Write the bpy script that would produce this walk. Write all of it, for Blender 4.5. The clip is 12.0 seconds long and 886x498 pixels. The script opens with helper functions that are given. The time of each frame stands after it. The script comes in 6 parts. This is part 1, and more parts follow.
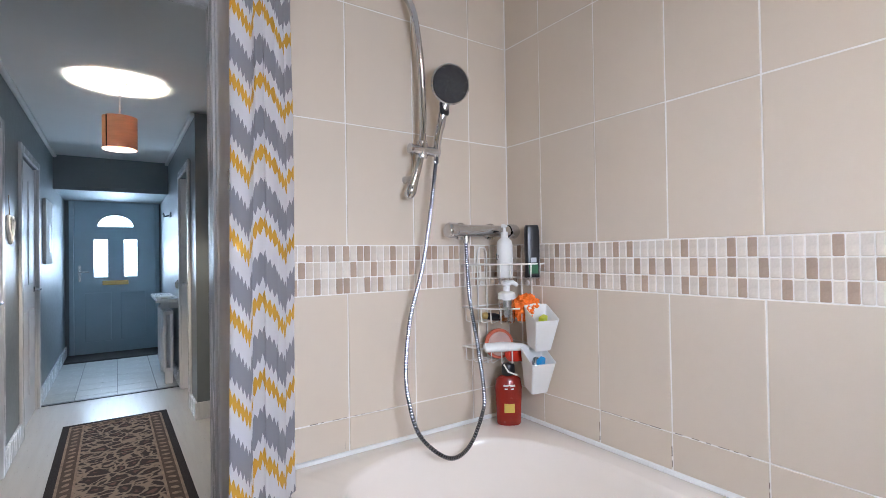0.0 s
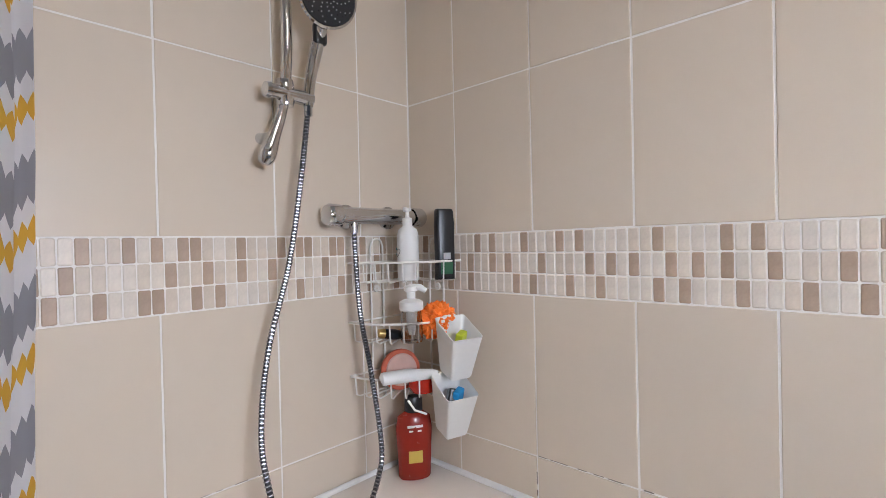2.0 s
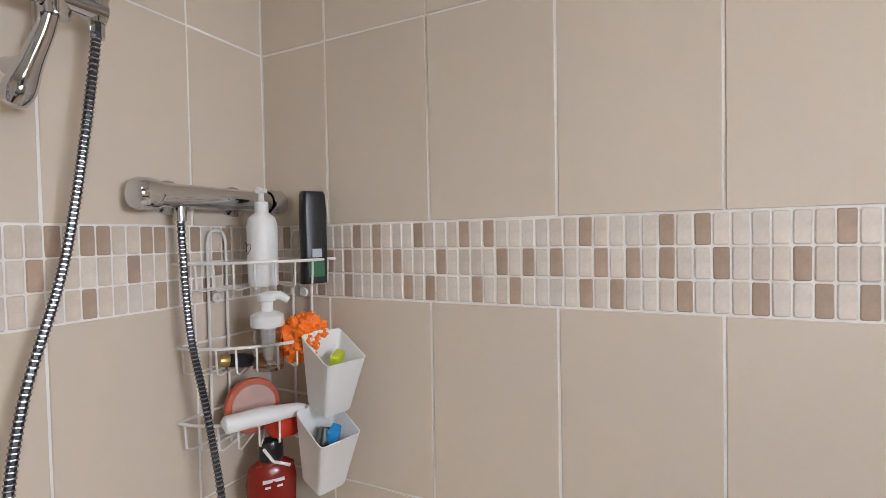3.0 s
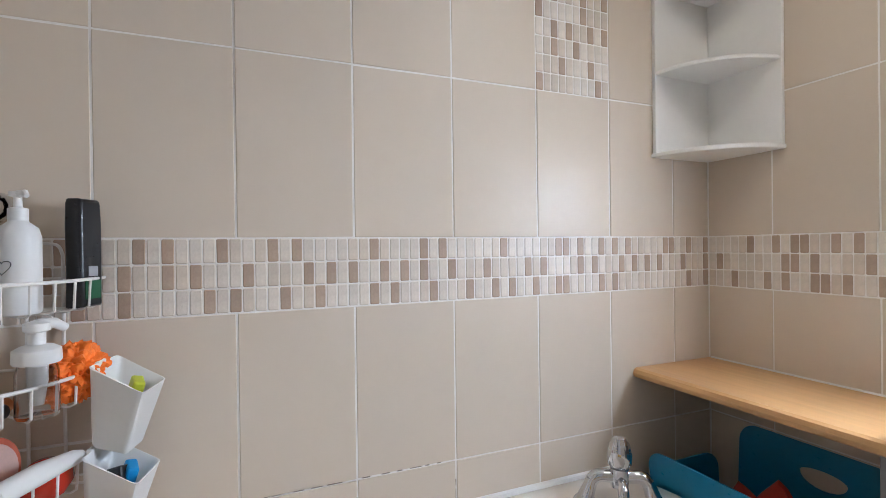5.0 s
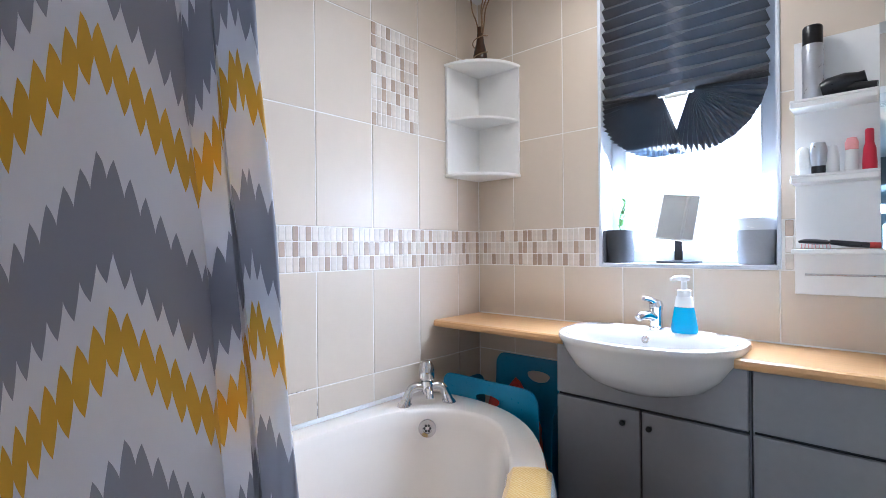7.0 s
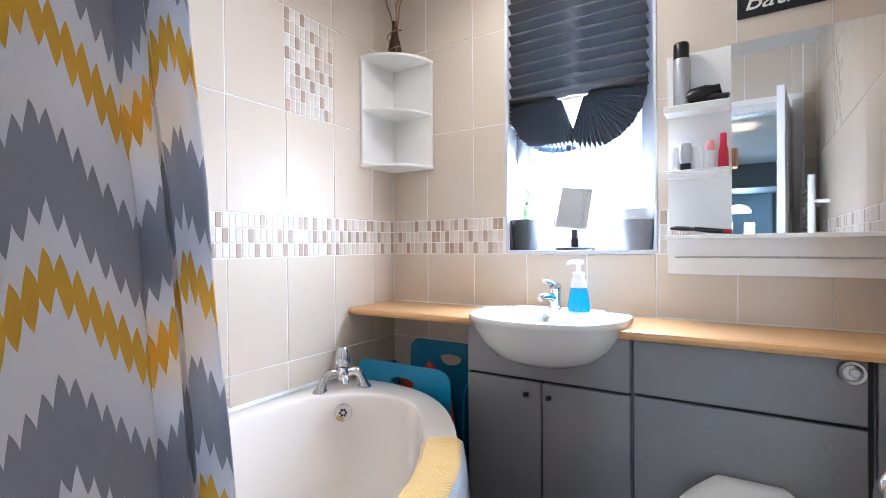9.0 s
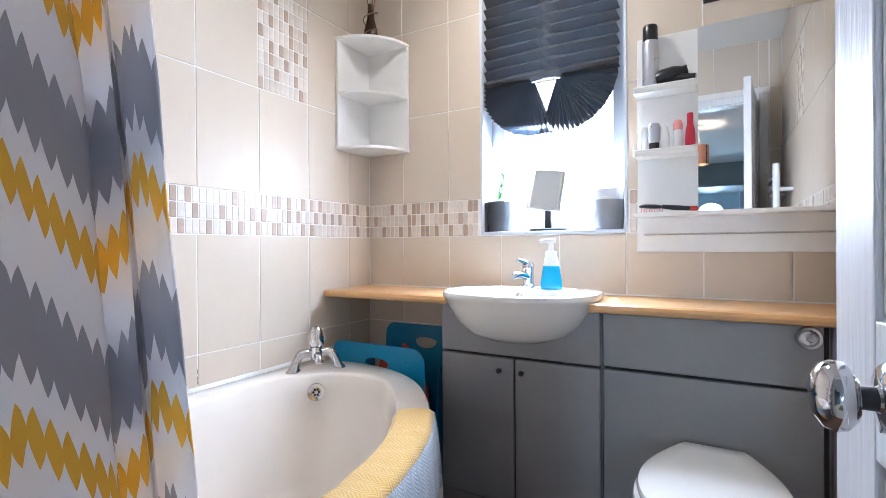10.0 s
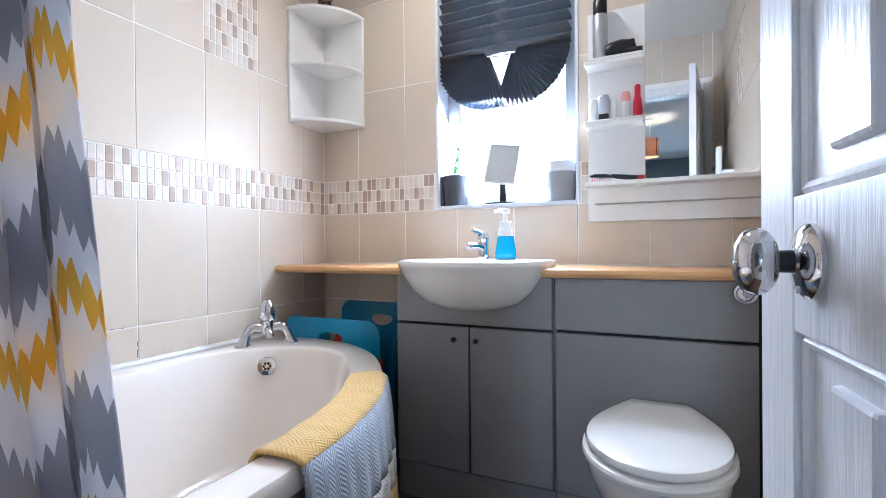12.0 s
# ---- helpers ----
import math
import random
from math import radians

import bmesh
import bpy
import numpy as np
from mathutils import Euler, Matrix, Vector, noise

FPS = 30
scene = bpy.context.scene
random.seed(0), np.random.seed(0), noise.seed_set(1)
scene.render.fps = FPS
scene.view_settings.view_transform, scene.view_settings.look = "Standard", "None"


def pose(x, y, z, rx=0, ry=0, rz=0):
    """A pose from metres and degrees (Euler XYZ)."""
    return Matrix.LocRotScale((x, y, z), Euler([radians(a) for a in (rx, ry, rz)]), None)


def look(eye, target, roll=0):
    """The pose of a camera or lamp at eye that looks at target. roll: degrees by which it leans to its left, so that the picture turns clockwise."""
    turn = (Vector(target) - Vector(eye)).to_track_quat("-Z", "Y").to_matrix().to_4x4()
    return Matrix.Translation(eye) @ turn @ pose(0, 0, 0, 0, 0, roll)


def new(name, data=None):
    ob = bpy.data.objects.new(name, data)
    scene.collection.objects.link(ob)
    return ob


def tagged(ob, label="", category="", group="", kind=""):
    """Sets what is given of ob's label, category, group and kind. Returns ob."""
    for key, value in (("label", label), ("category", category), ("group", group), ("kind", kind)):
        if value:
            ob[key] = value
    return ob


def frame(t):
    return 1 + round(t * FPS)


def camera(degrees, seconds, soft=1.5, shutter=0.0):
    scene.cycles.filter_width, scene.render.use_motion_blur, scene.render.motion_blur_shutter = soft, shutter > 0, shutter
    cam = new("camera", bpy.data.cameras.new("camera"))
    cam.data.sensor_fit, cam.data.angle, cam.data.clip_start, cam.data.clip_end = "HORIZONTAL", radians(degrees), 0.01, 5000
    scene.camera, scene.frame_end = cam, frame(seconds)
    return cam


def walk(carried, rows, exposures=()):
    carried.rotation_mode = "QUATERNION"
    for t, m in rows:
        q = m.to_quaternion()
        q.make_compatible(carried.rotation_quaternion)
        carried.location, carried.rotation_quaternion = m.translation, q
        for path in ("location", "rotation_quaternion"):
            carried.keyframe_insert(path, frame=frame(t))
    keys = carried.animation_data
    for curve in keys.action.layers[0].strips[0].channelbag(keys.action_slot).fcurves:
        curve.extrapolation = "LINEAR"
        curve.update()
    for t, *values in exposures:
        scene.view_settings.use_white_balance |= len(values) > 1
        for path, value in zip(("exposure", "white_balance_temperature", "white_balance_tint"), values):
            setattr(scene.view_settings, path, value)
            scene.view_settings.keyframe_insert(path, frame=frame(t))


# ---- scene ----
cam = camera(85.6, 12.0, soft=0.6)
PATH = [
    (0, (0.053, 0.081, 1.232), (1.179, 1.735, 1.255), -0.9),
    (0.5, (0.073, 0.115, 1.232), (1.217, 1.755, 1.251), -0.8),
    (1, (0.15, 0.249, 1.224), (1.371, 1.833, 1.243), -1.0),
    (1.5, (0.26, 0.398, 1.238), (1.586, 1.895, 1.217), -1.2),
    (2, (0.359, 0.474, 1.238), (1.825, 1.834, 1.219), -1.3),
    (2.5, (0.432, 0.56, 1.207), (2.069, 1.709, 1.202), -1.3),
    (3, (0.548, 0.678, 1.235), (2.343, 1.567, 1.184), -1.1),
    (4.8, (0.31, 1.078, 1.238), (2.202, 0.43, 1.224), -0.8),
    (5, (0.28, 1.113, 1.241), (2.123, 0.338, 1.235), -0.7),
    (5.5, (0.155, 1.248, 1.235), (1.868, 0.217, 1.246), -0.8),
    (6, (0.028, 1.372, 1.22), (1.603, 0.139, 1.228), -0.6),
    (6.5, (-0.037, 1.473, 1.202), (1.434, 0.117, 1.206), -0.5),
    (7, (-0.076, 1.548, 1.183), (1.282, 0.079, 1.183), -0.5),
    (7.5, (-0.094, 1.576, 1.166), (1.154, 0.013, 1.161), -0.4),
    (9.5, (-0.124, 1.599, 1.118), (0.921, -0.107, 1.108), -0.5),
    (10, (-0.137, 1.592, 1.057), (0.87, -0.136, 1.05), -0.4),
    (10.5, (-0.141, 1.585, 1.017), (0.821, -0.169, 1.002), -0.5),
    (11, (-0.144, 1.575, 0.977), (0.777, -0.201, 0.963), -0.4),
    (11.5, (-0.15, 1.573, 0.959), (0.738, -0.219, 0.944), -0.5),
    (12, (-0.153, 1.573, 0.947), (0.712, -0.231, 0.937), -0.5),
]
walk(cam, [(t, look(eye, target, roll)) for t, eye, target, roll in PATH],
     exposures=[(0, 0.0, 6000, 14), (1.5, -0.17, 6250, 14), (2.5, -0.25, 6400, 14), (3.0, -0.26, 6550, 13), (5.0, -0.12, 5950, 10), (5.6, -0.05, 5700, 10), (6.5, 0.12, 5400, 10), (7.0, 0.34, 5400, 11), (9.5, 0.62, 5600, 11), (12.0, 0.55, 5450, 11)])

# ---- light ----
WINDOW_WATTS = 40
world = bpy.data.worlds.new("sky")
scene.world = world
world.use_nodes = True
wn = world.node_tree.nodes
sky = wn.new("ShaderNodeTexSky")
sky.sky_type = "NISHITA"
sky.sun_disc = False
sky.sun_elevation, sky.sun_rotation = radians(38), radians(200)
world.node_tree.links.new(sky.outputs[0], wn["Background"].inputs[0])
wn["Background"].inputs[1].default_value = 0.12


def area_light(name, eye, target, w, h, watts, colour):
    d = bpy.data.lights.new(name, "AREA")
    d.shape, d.size, d.size_y, d.energy, d.color = "RECTANGLE", w, h, watts, colour
    ob = new(name, d)
    ob.matrix_world = look(eye, target)
    return ob


def bulb(name, place, radius, watts, colour):
    d = bpy.data.lights.new(name, "POINT")
    d.shadow_soft_size, d.energy, d.color = radius, watts, colour
    ob = new(name, d)
    ob.location = place
    return ob


sun = bpy.data.lights.new("sun", "SUN")
sun.energy, sun.angle, sun.color = 1.0, radians(12), (1, 0.96, 0.9)
new("sun", sun).matrix_world = look((2, -6, 6), (0, 0, 0))
area_light("window_daylight", (0.47, -0.475, 1.37), (0.60, 0.8, 0.30), 0.56, 0.50, WINDOW_WATTS, (0.80, 0.88, 1.0))
area_light("front_door_daylight", (0.037, 7.97, 1.45), (0.037, 5, 1.2), 0.6, 0.8, 88, (0.62, 0.82, 1.0))
bulb("pendant_bulb", (0.072, 3.75, 2.022), 0.02, 64, (1.0, 0.83, 0.62))

# Unseen lamp, inferred from mirrored bright dots; added to brighten the window wall.
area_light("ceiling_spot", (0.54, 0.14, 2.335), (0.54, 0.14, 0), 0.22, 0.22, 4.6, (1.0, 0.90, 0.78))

# ---- materials ----


def mat(name, colour, rough=0.5, metal=0.0, spec=0.5, vary=0.0, scale=8.0, bump=0.0, bump_scale=60.0, coat=0.0,
        transmission=0.0, alpha=1.0, per_object=0.0, stretch=(1, 1, 1), ior=1.45, sheen=0.0):
    """A surface with colour variation at two scales, fine relief and optional shifts from object to object."""
    m = bpy.data.materials.new(name)
    m.use_nodes = True
    n, l = m.node_tree.nodes, m.node_tree.links
    b = n["Principled BSDF"]
    b.inputs["Base Color"].default_value = (*colour, 1)
    b.inputs["Roughness"].default_value = rough
    b.inputs["Metallic"].default_value = metal
    b.inputs["Specular IOR Level"].default_value = spec
    b.inputs["Coat Weight"].default_value = coat
    b.inputs["Coat Roughness"].default_value = 0.08
    b.inputs["Transmission Weight"].default_value = transmission
    b.inputs["Alpha"].default_value = alpha
    b.inputs["IOR"].default_value = ior
    b.inputs["Sheen Weight"].default_value = sheen
    co = n.new("ShaderNodeTexCoord")
    mp = n.new("ShaderNodeMapping")
    mp.inputs["Scale"].default_value = stretch
    l.new(co.outputs["Object"], mp.inputs["Vector"])
    col = None
    if vary:
        big, small = n.new("ShaderNodeTexNoise"), n.new("ShaderNodeTexNoise")
        big.inputs["Scale"].default_value, small.inputs["Scale"].default_value = scale, scale * 9
        big.inputs["Detail"].default_value = small.inputs["Detail"].default_value = 5
        l.new(mp.outputs[0], big.inputs["Vector"]), l.new(mp.outputs[0], small.inputs["Vector"])
        add = n.new("ShaderNodeMath")
        add.operation = "MULTIPLY_ADD"
        add.inputs[1].default_value = 0.5
        l.new(small.outputs[0], add.inputs[0]), l.new(big.outputs[0], add.inputs[2])
        rng = n.new("ShaderNodeMapRange")
        rng.inputs[1].default_value, rng.inputs[2].default_value = 0.45, 1.05
        rng.inputs[3].default_value, rng.inputs[4].default_value = 1 - vary, 1 + vary
        l.new(add.outputs[0], rng.inputs[0])
        mix = n.new("ShaderNodeVectorMath")
        mix.operation = "SCALE"
        mix.inputs[0].default_value = colour
        l.new(rng.outputs[0], mix.inputs["Scale"])
        col = mix.outputs[0]
        rr = n.new("ShaderNodeMapRange")
        rr.inputs[1].default_value, rr.inputs[2].default_value = 0.3, 0.7
        rr.inputs[3].default_value, rr.inputs[4].default_value = rough * 0.9, rough * 1.1
        l.new(small.outputs[0], rr.inputs[0]), l.new(rr.outputs[0], b.inputs["Roughness"])
    if per_object:
        info = n.new("ShaderNodeObjectInfo")
        r2 = n.new("ShaderNodeMapRange")
        r2.inputs[3].default_value, r2.inputs[4].default_value = 1 - per_object, 1 + per_object
        l.new(info.outputs["Random"], r2.inputs[0])
        sc = n.new("ShaderNodeVectorMath")
        sc.operation = "SCALE"
        sc.inputs[0].default_value = colour
        if col:
            l.new(col, sc.inputs[0])
        l.new(r2.outputs[0], sc.inputs["Scale"])
        col = sc.outputs[0]
    if col:
        l.new(col, b.inputs["Base Color"])
    if bump:
        t = n.new("ShaderNodeTexNoise")
        t.inputs["Scale"].default_value, t.inputs["Detail"].default_value = bump_scale, 6
        l.new(mp.outputs[0], t.inputs["Vector"])
        bp = n.new("ShaderNodeBump")
        bp.inputs["Strength"].default_value, bp.inputs["Distance"].default_value = bump, 0.002
        l.new(t.outputs[0], bp.inputs["Height"]), l.new(bp.outputs[0], b.inputs["Normal"])
    return m


TILE = mat("beige_ceramic_tile", (0.66, 0.568, 0.462), 0.31, spec=0.21, vary=0.016, scale=2.5, bump=0.03, bump_scale=10, per_object=0.02)
GROUT = mat("pale_grout", (0.86, 0.83, 0.79), 0.85, vary=0.05, scale=10, bump=0.3, bump_scale=300)
MOSAIC = [mat("cream_mosaic", (0.71, 0.64, 0.56), 0.33, vary=0.10, scale=30, bump=0.35, bump_scale=120, per_object=0.06),
          mat("sand_mosaic", (0.645, 0.56, 0.47), 0.33, vary=0.10, scale=30, bump=0.35, bump_scale=120, per_object=0.07),
          mat("brown_mosaic", (0.43, 0.315, 0.23), 0.36, vary=0.12, scale=30, bump=0.35, bump_scale=120, per_object=0.10)]
ENAMEL = mat("white_enamel", (0.86, 0.79, 0.71), 0.12, vary=0.015, scale=3, coat=0.5)
CERAMIC = mat("white_ceramic", (0.84, 0.83, 0.80), 0.10, vary=0.015, scale=3, coat=0.6)
GREY = mat("grey_painted_board", (0.25, 0.248, 0.252), 0.42, vary=0.07, scale=5, bump=0.06, bump_scale=90)
# near-black that paints shade into the cabinet gaps and the overflow's holes
SHADEBLACK = mat("painted_shade_black", (0.03, 0.03, 0.03), 0.8)
WOOD = mat("beech_laminate", (0.62, 0.36, 0.155), 0.38, vary=0.10, scale=6, stretch=(0.6, 9, 9), bump=0.05, bump_scale=80)
CHROME = mat("chrome", (0.64, 0.65, 0.67), 0.07, metal=1.0, vary=0.03, scale=20)
STEEL = mat("brushed_steel", (0.55, 0.55, 0.56), 0.28, metal=1.0, vary=0.05, scale=30)
HOSE = mat("hose_steel", (0.32, 0.32, 0.335), 0.22, metal=1.0, vary=0.05, scale=30)
GLOSS = mat("white_gloss_paint", (0.79, 0.79, 0.79), 0.27, spec=0.35, vary=0.05, scale=6, bump=0.35, bump_scale=45, stretch=(1, 1, 0.12))
HALLDOOR = mat("white_satin_door", (0.84, 0.84, 0.86), 0.5, vary=0.03, scale=5, bump=0.1, bump_scale=60)
JOINTGREY = mat("grey_floor_joint", (0.22, 0.22, 0.23), 0.8, vary=0.1, scale=20)
DOORPAINT = mat("brushed_white_gloss_paint", (0.74, 0.74, 0.76), 0.33, spec=0.3, vary=0.03, scale=9, bump=0.8, bump_scale=75, stretch=(1, 1, 0.09))
for nd in DOORPAINT.node_tree.nodes:
    if nd.type == "BUMP":
        nd.inputs["Distance"].default_value = 0.0032
UPVC = mat("white_upvc", (0.66, 0.69, 0.74), 0.3, vary=0.02, scale=5)
WHITEPLASTIC = mat("white_plastic", (0.80, 0.80, 0.78), 0.35, vary=0.03, scale=10)
WHITEWIRE = mat("white_coated_wire", (0.80, 0.78, 0.74), 0.35, vary=0.05, scale=40)
LACQUER = mat("white_lacquered_board", (0.86, 0.85, 0.82), 0.35, vary=0.025, scale=6)
PAINT = mat("white_wall_paint", (0.72, 0.68, 0.62), 0.75, vary=0.03, scale=3, bump=0.15, bump_scale=120)
CEIL = mat("white_ceiling_paint", (0.78, 0.77, 0.74), 0.85, vary=0.02, scale=3, bump=0.2, bump_scale=90)
HALLWALL = mat("blue_grey_satin_paint", (0.22, 0.25, 0.262), 0.40, vary=0.05, scale=3, bump=0.12, bump_scale=140)
HALLCEIL = mat("hall_ceiling_paint", (0.85, 0.85, 0.83), 0.8, vary=0.02, scale=3)
DOORBLUE = mat("blue_grey_door", (0.42, 0.53, 0.60), 0.38, vary=0.04, scale=4, bump=0.1, bump_scale=70)
VINYL = mat("pale_grey_laminate", (0.50, 0.49, 0.47), 0.30, vary=0.08, scale=4, stretch=(8, 0.6, 1))
HALLTILE = mat("pale_floor_tile", (0.62, 0.62, 0.60), 0.25, vary=0.05, scale=5, per_object=0.05)
FLOOR = mat("brown_wood_vinyl", (0.14, 0.065, 0.035), 0.4, vary=0.25, scale=6, stretch=(6, 0.7, 1), bump=0.1, bump_scale=60)
BLACK = mat("black_plastic", (0.012, 0.012, 0.014), 0.3, vary=0.1, scale=20)
DARKMAT = mat("dark_doormat", (0.05, 0.045, 0.045), 0.95, vary=0.2, scale=30, bump=0.8, bump_scale=300)
MIRROR = mat("mirror_glass", (0.90, 0.91, 0.90), 0.01, metal=1.0)
BLIND = mat("black_pleated_paper", (0.095, 0.09, 0.09), 0.4, vary=0.12, scale=20, bump=0.1, bump_scale=200)
BLUE = mat("turquoise_plastic", (0.012, 0.22, 0.40), 0.3, vary=0.06, scale=8, bump=0.08, bump_scale=120)
RED = mat("red_plastic", (0.45, 0.03, 0.02), 0.35, vary=0.08, scale=20)
ORANGE = mat("orange_netting", (0.95, 0.21, 0.02), 0.6, vary=0.12, scale=60, bump=0.8, bump_scale=200)
YELLOWC = mat("yellow_green_plastic", (0.55, 0.62, 0.04), 0.4, vary=0.05)
CYAN = mat("blue_liquid_soap", (0.03, 0.52, 0.86), 0.08, vary=0.02, transmission=0.35)
CLEAR = mat("clear_plastic", (0.95, 0.95, 0.95), 0.05, transmission=1.0)
GREYPOT = mat("dark_grey_pot", (0.055, 0.06, 0.068), 0.5, vary=0.12, scale=18, bump=0.5, bump_scale=50)
PALEPOT = mat("pale_grey_pot", (0.27, 0.28, 0.30), 0.6, vary=0.08, scale=18, bump=0.2)
LEAF = mat("green_leaf", (0.10, 0.26, 0.06), 0.5, vary=0.2, scale=30)
BROWN = mat("brown_glass", (0.05, 0.022, 0.012), 0.2, vary=0.2, scale=20)
TWIG = mat("dried_twig", (0.22, 0.13, 0.06), 0.8, vary=0.2, scale=30, bump=0.4)
SHADE = mat("copper_drum_shade", (0.72, 0.40, 0.27), 0.5, vary=0.10, scale=12, stretch=(1, 1, 5))
BRASS = mat("brass", (0.55, 0.40, 0.16), 0.3, metal=1.0, vary=0.05, scale=20)
PINK = mat("pink_plastic", (0.75, 0.33, 0.32), 0.4)
REDCAN = mat("crimson_can", (0.55, 0.02, 0.05), 0.3)
SILVER = mat("silver_can", (0.55, 0.57, 0.62), 0.3, metal=0.6, vary=0.05)
PAPER = mat("white_paper", (0.8, 0.8, 0.78), 0.8, vary=0.03)
INK = mat("white_ink", (0.75, 0.74, 0.70), 0.7)
LABELGREEN = mat("dark_green_label", (0.02, 0.12, 0.05), 0.4)

FROST = mat("frosted_glass", (0.96, 0.98, 1.0), 0.35, transmission=1.0, ior=1.2)

bt = BLIND.node_tree
thin_ = bt.nodes.new("ShaderNodeBsdfTranslucent")
thin_.inputs[0].default_value = (0.07, 0.12, 0.19, 1)
mixb = bt.nodes.new("ShaderNodeMixShader")
mixb.inputs[0].default_value = 0.09
bt.links.new(bt.nodes["Principled BSDF"].outputs[0], mixb.inputs[1]), bt.links.new(thin_.outputs[0], mixb.inputs[2])
bt.links.new(mixb.outputs[0], bt.nodes["Material Output"].inputs[0])


st = SHADE.node_tree
thru = st.nodes.new("ShaderNodeBsdfTranslucent")
thru.inputs[0].default_value = (0.50, 0.36, 0.26, 1)
mixs = st.nodes.new("ShaderNodeMixShader")
mixs.inputs[0].default_value = 0.22
st.links.new(st.nodes["Principled BSDF"].outputs[0], mixs.inputs[1]), st.links.new(thru.outputs[0], mixs.inputs[2])
st.links.new(mixs.outputs[0], st.nodes["Material Output"].inputs[0])


def glow(name, colour, strength):
    m = bpy.data.materials.new(name)
    m.use_nodes = True
    b = m.node_tree.nodes["Principled BSDF"]
    b.inputs["Base Color"].default_value = (*colour, 1)
    b.inputs["Emission Color"].default_value = (*colour, 1)
    b.inputs["Emission Strength"].default_value = strength
    return m


OUTSIDE = glow("bright_overcast_distance", (0.93, 0.97, 1.0), 5.0)
BULBGLOW = glow("lit_bulb", (1.0, 0.85, 0.62), 14.0)


CLOTH_PERIOD, CLOTH_SLOPE, CLOTH_REPEAT = 0.152, 1.25, 0.201


def fabric_material():
    """Printed polyester: jagged chevrons in grey and mustard on white, laid out by the cloth's own width and height in metres."""
    m = bpy.data.materials.new("chevron_printed_cloth")
    m.use_nodes = True
    n, l = m.node_tree.nodes, m.node_tree.links
    b = n["Principled BSDF"]
    b.inputs["Roughness"].default_value = 0.7
    b.inputs["Sheen Weight"].default_value = 0.15
    b.inputs["Transmission Weight"].default_value = 0.0
    uv = n.new("ShaderNodeUVMap")
    uv.uv_map = "cloth"
    sep = n.new("ShaderNodeSeparateXYZ")
    l.new(uv.outputs[0], sep.inputs[0])

    def op(kind, a, c=None, d=None):
        k = n.new("ShaderNodeMath")
        k.operation = kind
        for i, v in enumerate((a, c, d)):
            if v is None:
                continue
            if isinstance(v, (int, float)):
                k.inputs[i].default_value = v
            else:
                l.new(v, k.inputs[i])
        return k.outputs[0]

    u, v = sep.outputs[0], sep.outputs[1]
    chev = op("PINGPONG", u, CLOTH_PERIOD / 2)
    lift = op("MULTIPLY", chev, CLOTH_SLOPE)
    tooth = op("DIVIDE", op("PINGPONG", u, 0.0050), 0.0050)
    tooth = op("MULTIPLY_ADD", op("POWER", tooth, 0.75), 0.0205, -0.0112)
    w = op("ADD", v, lift)
    ph = op("WRAP", w, CLOTH_REPEAT, 0.0)

    def band(centre, half):
        dist = op("ABSOLUTE", op("SUBTRACT", ph, centre))
        return op("LESS_THAN", dist, op("ADD", tooth, half))

    yel = band(CLOTH_REPEAT * 0.25, CLOTH_REPEAT * 0.078)
    gry = band(CLOTH_REPEAT * 0.68, CLOTH_REPEAT * 0.18)
    m1, m2 = n.new("ShaderNodeMix"), n.new("ShaderNodeMix")
    m1.data_type = m2.data_type = "RGBA"
    l.new(yel, m1.inputs[0])
    m1.inputs[6].default_value, m1.inputs[7].default_value = (0.91, 0.90, 0.92, 1), (0.80, 0.46, 0.05, 1)
    l.new(gry, m2.inputs[0]), l.new(m1.outputs[2], m2.inputs[6])
    m2.inputs[7].default_value = (0.35, 0.35, 0.385, 1)
    l.new(m2.outputs[2], b.inputs["Base Color"])
    wv = n.new("ShaderNodeTexNoise")
    wv.inputs["Scale"].default_value = 14
    bp = n.new("ShaderNodeBump")
    bp.inputs["Strength"].default_value, bp.inputs["Distance"].default_value = 0.25, 0.01
    co = n.new("ShaderNodeTexCoord")
    l.new(co.outputs["Object"], wv.inputs["Vector"])
    l.new(wv.outputs[0], bp.inputs["Height"]), l.new(bp.outputs[0], b.inputs["Normal"])
    thin = n.new("ShaderNodeBsdfTranslucent")
    l.new(m2.outputs[2], thin.inputs[0])
    mx = n.new("ShaderNodeMixShader")
    mx.inputs[0].default_value = 0.48
    out = n["Material Output"]
    l.new(b.outputs[0], mx.inputs[1]), l.new(thin.outputs[0], mx.inputs[2]), l.new(mx.outputs[0], out.inputs[0])
    return m


CLOTH = fabric_material()

# ---- mesh helpers ----


def part(name, bm, material, parent=None, label="", smooth=False):
    me = bpy.data.meshes.new(name)
    bm.to_mesh(me)
    bm.free()
    me.materials.append(material)
    if smooth:
        me.polygons.foreach_set("use_smooth", [True] * len(me.polygons))
        me.set_sharp_from_angle(angle=radians(40))
    ob = new(name, me)
    if parent:
        ob.parent = parent
    return tagged(ob, label)


def thing(name, place, label, category, group="", turn=0.0):
    ob = new(name)
    ob.matrix_basis = pose(*place, 0, 0, turn)
    return tagged(ob, label, category, group)


